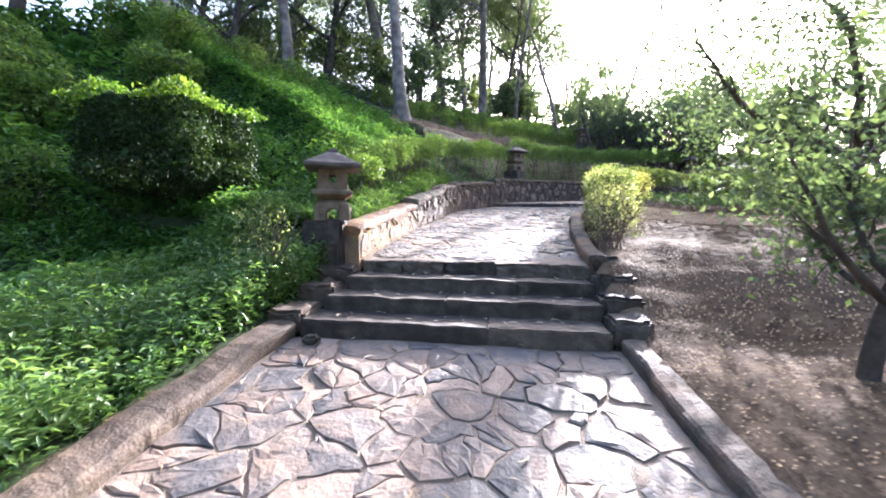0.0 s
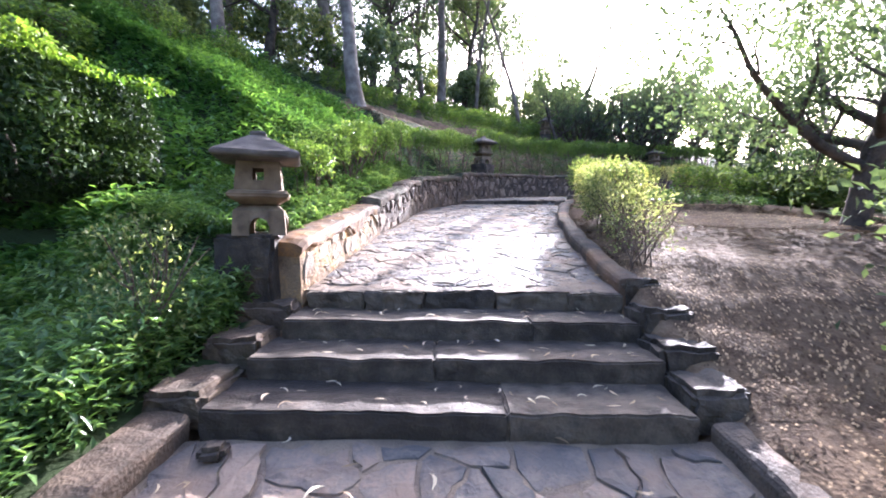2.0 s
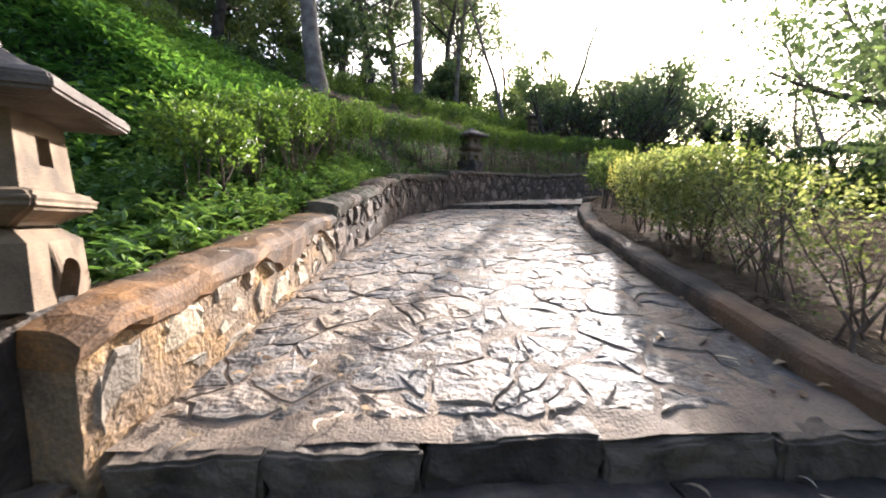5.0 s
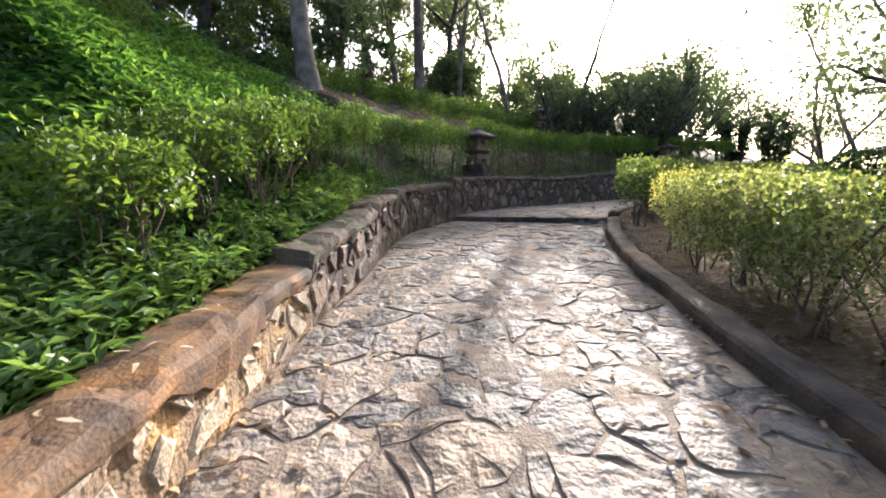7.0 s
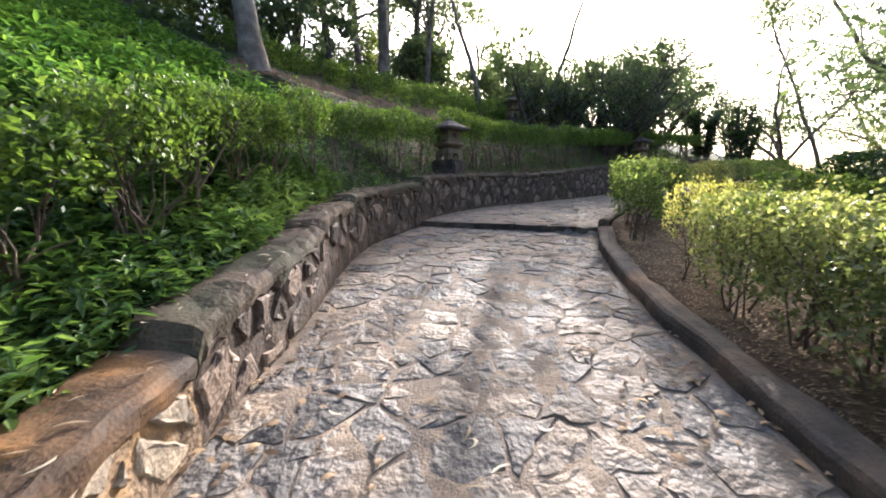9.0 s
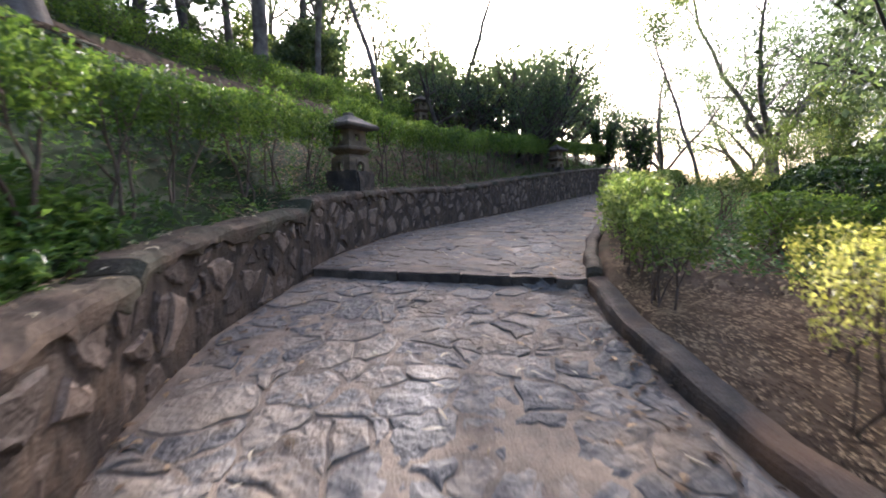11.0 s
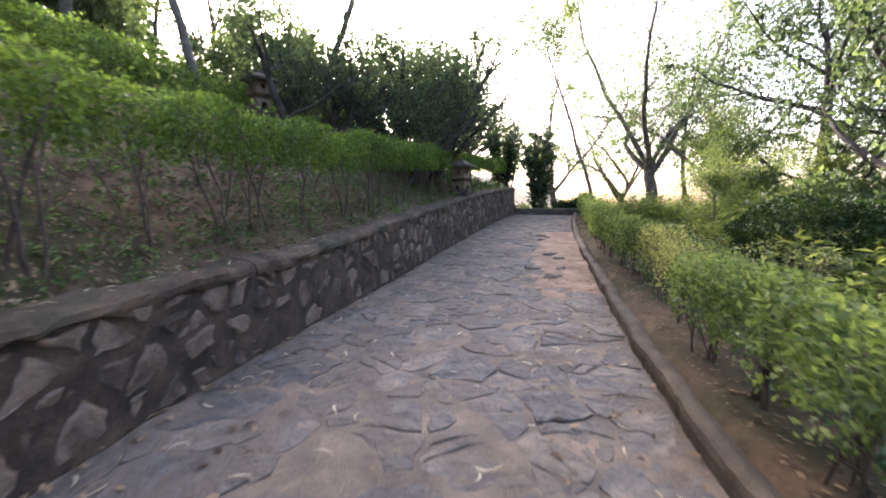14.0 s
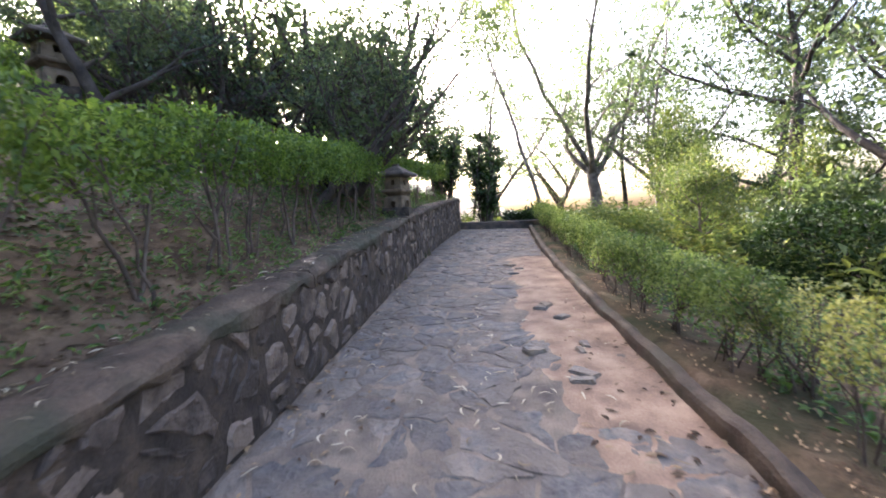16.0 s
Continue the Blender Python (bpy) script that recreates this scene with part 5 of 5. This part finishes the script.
# sand washed over the paving beside the kerb, with a few loose stones on it
def sand_patch(u0, u1):
    rows = []
    us = np.linspace(u0, u1, 90)
    for k, u in enumerate(us):
        a, b = curve(EDGE_L, np.array([u]))[0], curve(EDGE_R, np.array([u]))[0]
        end = min(1.0, 6 * min(k, 89 - k) / 89)
        rows.append([])
        for v in np.linspace(0.55, 1.01, 26):
            p = a + (b - a) * v
            swell = min(1.0, (v - 0.55) / 0.22) * end
            h = -0.035 + 0.052 * swell + 0.02 * noise.noise(Vector((p * 1.7).tolist())) + 0.007 * noise.noise(Vector((p * 9).tolist()))
            rows[-1].append(p + np.array([0, 0, min(h, 0.03)]))
    ob = tagged(new("ground_sand", loft("ground_sand", rows, M_SAND, closed=False)), "orange sandy earth washed over the paving", "sand", kind="structure")
    return ob


sand_patch(12.3, 14.9)
sp = random.Random(8)
for i in range(11):
    u = 12.85 + 1.5 * sp.random()
    v = sp.uniform(0.64, 0.86)
    a, b = curve(EDGE_L, np.array([u]))[0], curve(EDGE_R, np.array([u]))[0]
    w = sp.uniform(0.07, 0.17)
    me_q, c_q = block("flat_stone", -w, w, -w * 0.6, w * 0.6, -0.03, 0.035, M_FLAG, i, 0.015, 0.02, 2)
    q = tagged(new("flat_stone", me_q), "flat loose stone half sunk in sandy earth", "stone", "loose stones on the sandy patch")
    q.location = Vector((a + (b - a) * v).tolist()) + c_q + Vector((0, 0, 0.006))
    q.rotation_euler = (sp.uniform(-0.08, 0.08), sp.uniform(-0.08, 0.08), sp.uniform(0, 3))

# ---- paving stones and wall stones, piece by piece ----
def hewn(poly, rng, step, bend=1.0, freq=1.0):
    """Breaks the edges into short runs and bends them by one noise field, so that neighbours still fit."""
    res = []
    for i in range(len(poly)):
        a, b = np.array(poly[i]), np.array(poly[(i + 1) % len(poly)])
        ln = np.hypot(*(b - a))
        if ln < 0.03:
            continue
        n = max(1, min(5, int(ln / step)))
        for k in range(n):
            p = a + (b - a) * k / n
            w = (noise.noise_vector(Vector((p[0] * 3.1, p[1] * 3.1, 7.0) ) * freq) * 0.07 + noise.noise_vector(Vector((p[0] * 9, p[1] * 9, 2.0)) * freq) * 0.045) * bend
            res.append((p[0] + w.x, min(max(p[1] + w.y, 0.01), 3.19)))
    return res


def hewn_top(low, top, rng):
    """A flagstone: sides, a broken rim, and an uneven face that swells a little to the middle."""
    n = len(low)
    top = np.array(top)
    c = top.mean(0)
    inner = c + (top - c) * rng.uniform(0.62, 0.82, n)[:, None]
    inner[:, 2] += rng.normal(0.002, 0.003, n)
    rim = top.copy()
    rim[:, 2] -= rng.uniform(0.0, 0.005, n)
    v = list(low) + list(rim) + list(inner) + [c + np.array([0, 0, rng.normal(0.003, 0.003)])]
    f = []
    for i in range(n):
        k = (i + 1) % n
        f += [(n + i, n + k, k, i), (2 * n + i, 2 * n + k, n + k, n + i), (3 * n, 2 * n + k, 2 * n + i)]
    return v, f


def pave(parent, u0, u1, a, b, gap, seed, budget, near, far_name, lift=0.012, depth=0.05, skip=0.2, bare=None, mats=None):
    rng = np.random.default_rng(seed)
    s0, s1 = np.interp(u0, US, SMID), np.interp(u1, US, SMID)
    wide = 3.2
    pts = scatter(s0 - 0.1, s1 + 0.1, 0, wide, a, b, rng, 0.62, skip)
    rest, made = [], 0
    for poly in cells(pts, s0, s1, 0.03, wide - 0.03, gap, rng, a * b * 0.55, 0.3):
        q = np.array(hewn(poly, rng, 0.065 if len(poly) < 7 else 0.1, 1.25))
        if len(q) < 3:
            continue
        area = 0.5 * abs(np.dot(q[:, 0], np.roll(q[:, 1], 1)) - np.dot(q[:, 1], np.roll(q[:, 0], 1)))
        if area < 0.01:
            continue
        mid = q.mean(0)
        if bare and bare(mid[0], mid[1] / wide):
            continue
        if rng.random() < 0.015:
            continue
        q = mid + (q - mid) * rng.uniform(0.95, 1.0)
        tilt = rng.normal(0, 0.022 if lift > 0.012 else 0.013, 2)
        up = lift * rng.uniform(0.1, 1.3)
        span = max(np.ptp(q[:, 0]), 0.1)
        low_w = [on_path(s, min(max(t / wide, 0.0), 1.0)) + np.array([0, 0, -0.03]) for s, t in q]
        top_w = [on_path(s, min(max(t / wide, 0.0), 1.0)) + np.array([0, 0, up + (s - mid[0]) * tilt[0] + (t - mid[1]) * tilt[1] + rng.normal(0, 0.0025)]) for s, t in mid + (q - mid) * (1 - 0.012 / span)]
        v, f = hewn_top(low_w, top_w, rng)
        if made < budget and near(mid[0]):
            c = np.mean(top_w, axis=0)
            ob = part("flagstone", mesh("flagstone", np.array(v) - c, f, mats[0] if mats else M_FLAG), parent)
            ob.location = c.tolist()
            made += 1
        else:
            rest.append((v, f))
    if rest:
        v, f = join(rest)
        ob = part(far_name, mesh(far_name, v, f, mats[1] if mats else M_FLAGJ), parent)
        tagged(ob, "grey-brown irregular flagstones", kind="stuff")


pave(bed_low, 0.7, 1.985, 0.29, 0.3, 0.011, 11, 280, lambda s: True, "flagstones_low", 0.01, skip=0.14, mats=(M_SLAB, M_SLABJ))
pave(bed_mid, 3.1, 8.985, 0.29, 0.31, 0.012, 12, 290, lambda s: True, "flagstones_mid", 0.007, skip=0.1)
S_A, S_B = np.interp(12.7, US, SMID), np.interp(14.6, US, SMID)
pave(bed_top, 9.14, 15.98, 0.32, 0.34, 0.012, 13, 290, lambda s: True, "flagstones_top", 0.006, bare=lambda s, v: S_A < s < S_B and v > 0.68 + 0.1 * math.sin(s * 3), mats=(M_FLAGT, M_FLAGTJ))


def face_stones():
    rng = np.random.default_rng(17)
    s0, s1 = np.interp(2.97, US, SLEFT), np.interp(15.97, US, SLEFT)
    pts = scatter(s0, s1, 0.0, 1.25, 0.29, 0.2, rng, 0.65, 0.25)
    rest, made = [], 0
    for poly in cells(pts, s0, s1, 0.0, 1.25, 0.05, rng, 0.03, 0.2):
        q = np.array(poly)
        u = float(np.interp(q[:, 0].mean(), SLEFT, US))
        high = float(wall_height(u)) - 0.1
        poly = clip(poly, 0, 1, high)
        if len(poly) < 3:
            continue
        q = np.array(hewn(poly, rng, 0.05, 0.6, 1.9))
        if len(q) < 3 or np.ptp(q[:, 1]) < 0.05 or np.ptp(q[:, 0]) < 0.06:
            continue
        mid = q.mean(0)
        out = rng.uniform(-0.016, 0.016) if u > 5.0 else rng.uniform(-0.012, 0.004)
        q = mid + (q - mid) * (rng.uniform(0.8, 1.0) if u > 5.0 else rng.uniform(0.7, 0.95))
        at = lambda s, z, d: left(float(np.interp(s, SLEFT, US)), d, z)
        low = [at(s, z, 0.06) for s, z in q]
        edge = [at(s, z, 0.016 - out * 0.6) for s, z in mid + (q - mid) * 0.95]
        face = [at(s, z, 0.002 - out + rng.normal(0, 0.005)) for s, z in mid + (q - mid) * 0.78]
        n = len(q)
        v = low + edge + face
        f = [(i, (i + 1) % n, n + (i + 1) % n, n + i) for i in range(n)] + [(n + i, n + (i + 1) % n, 2 * n + (i + 1) % n, 2 * n + i) for i in range(n)] + [tuple(range(2 * n, 3 * n))]
        if made < 300:
            c = np.mean(face, axis=0)
            ob = part("wall_stone", mesh("wall_stone", np.array(v) - c, f, M_WALLSUN if u < 5.0 else M_WALLST), wall)
            ob.location = c.tolist()
            made += 1
        else:
            rest.append((v, f))
    if rest:
        v, f = join(rest)
        tagged(part("wall_stones_far", mesh("wall_stones_far", v, f, M_WALLSTJ), wall), "grey and brown rubble stones", kind="stuff")


face_stones()
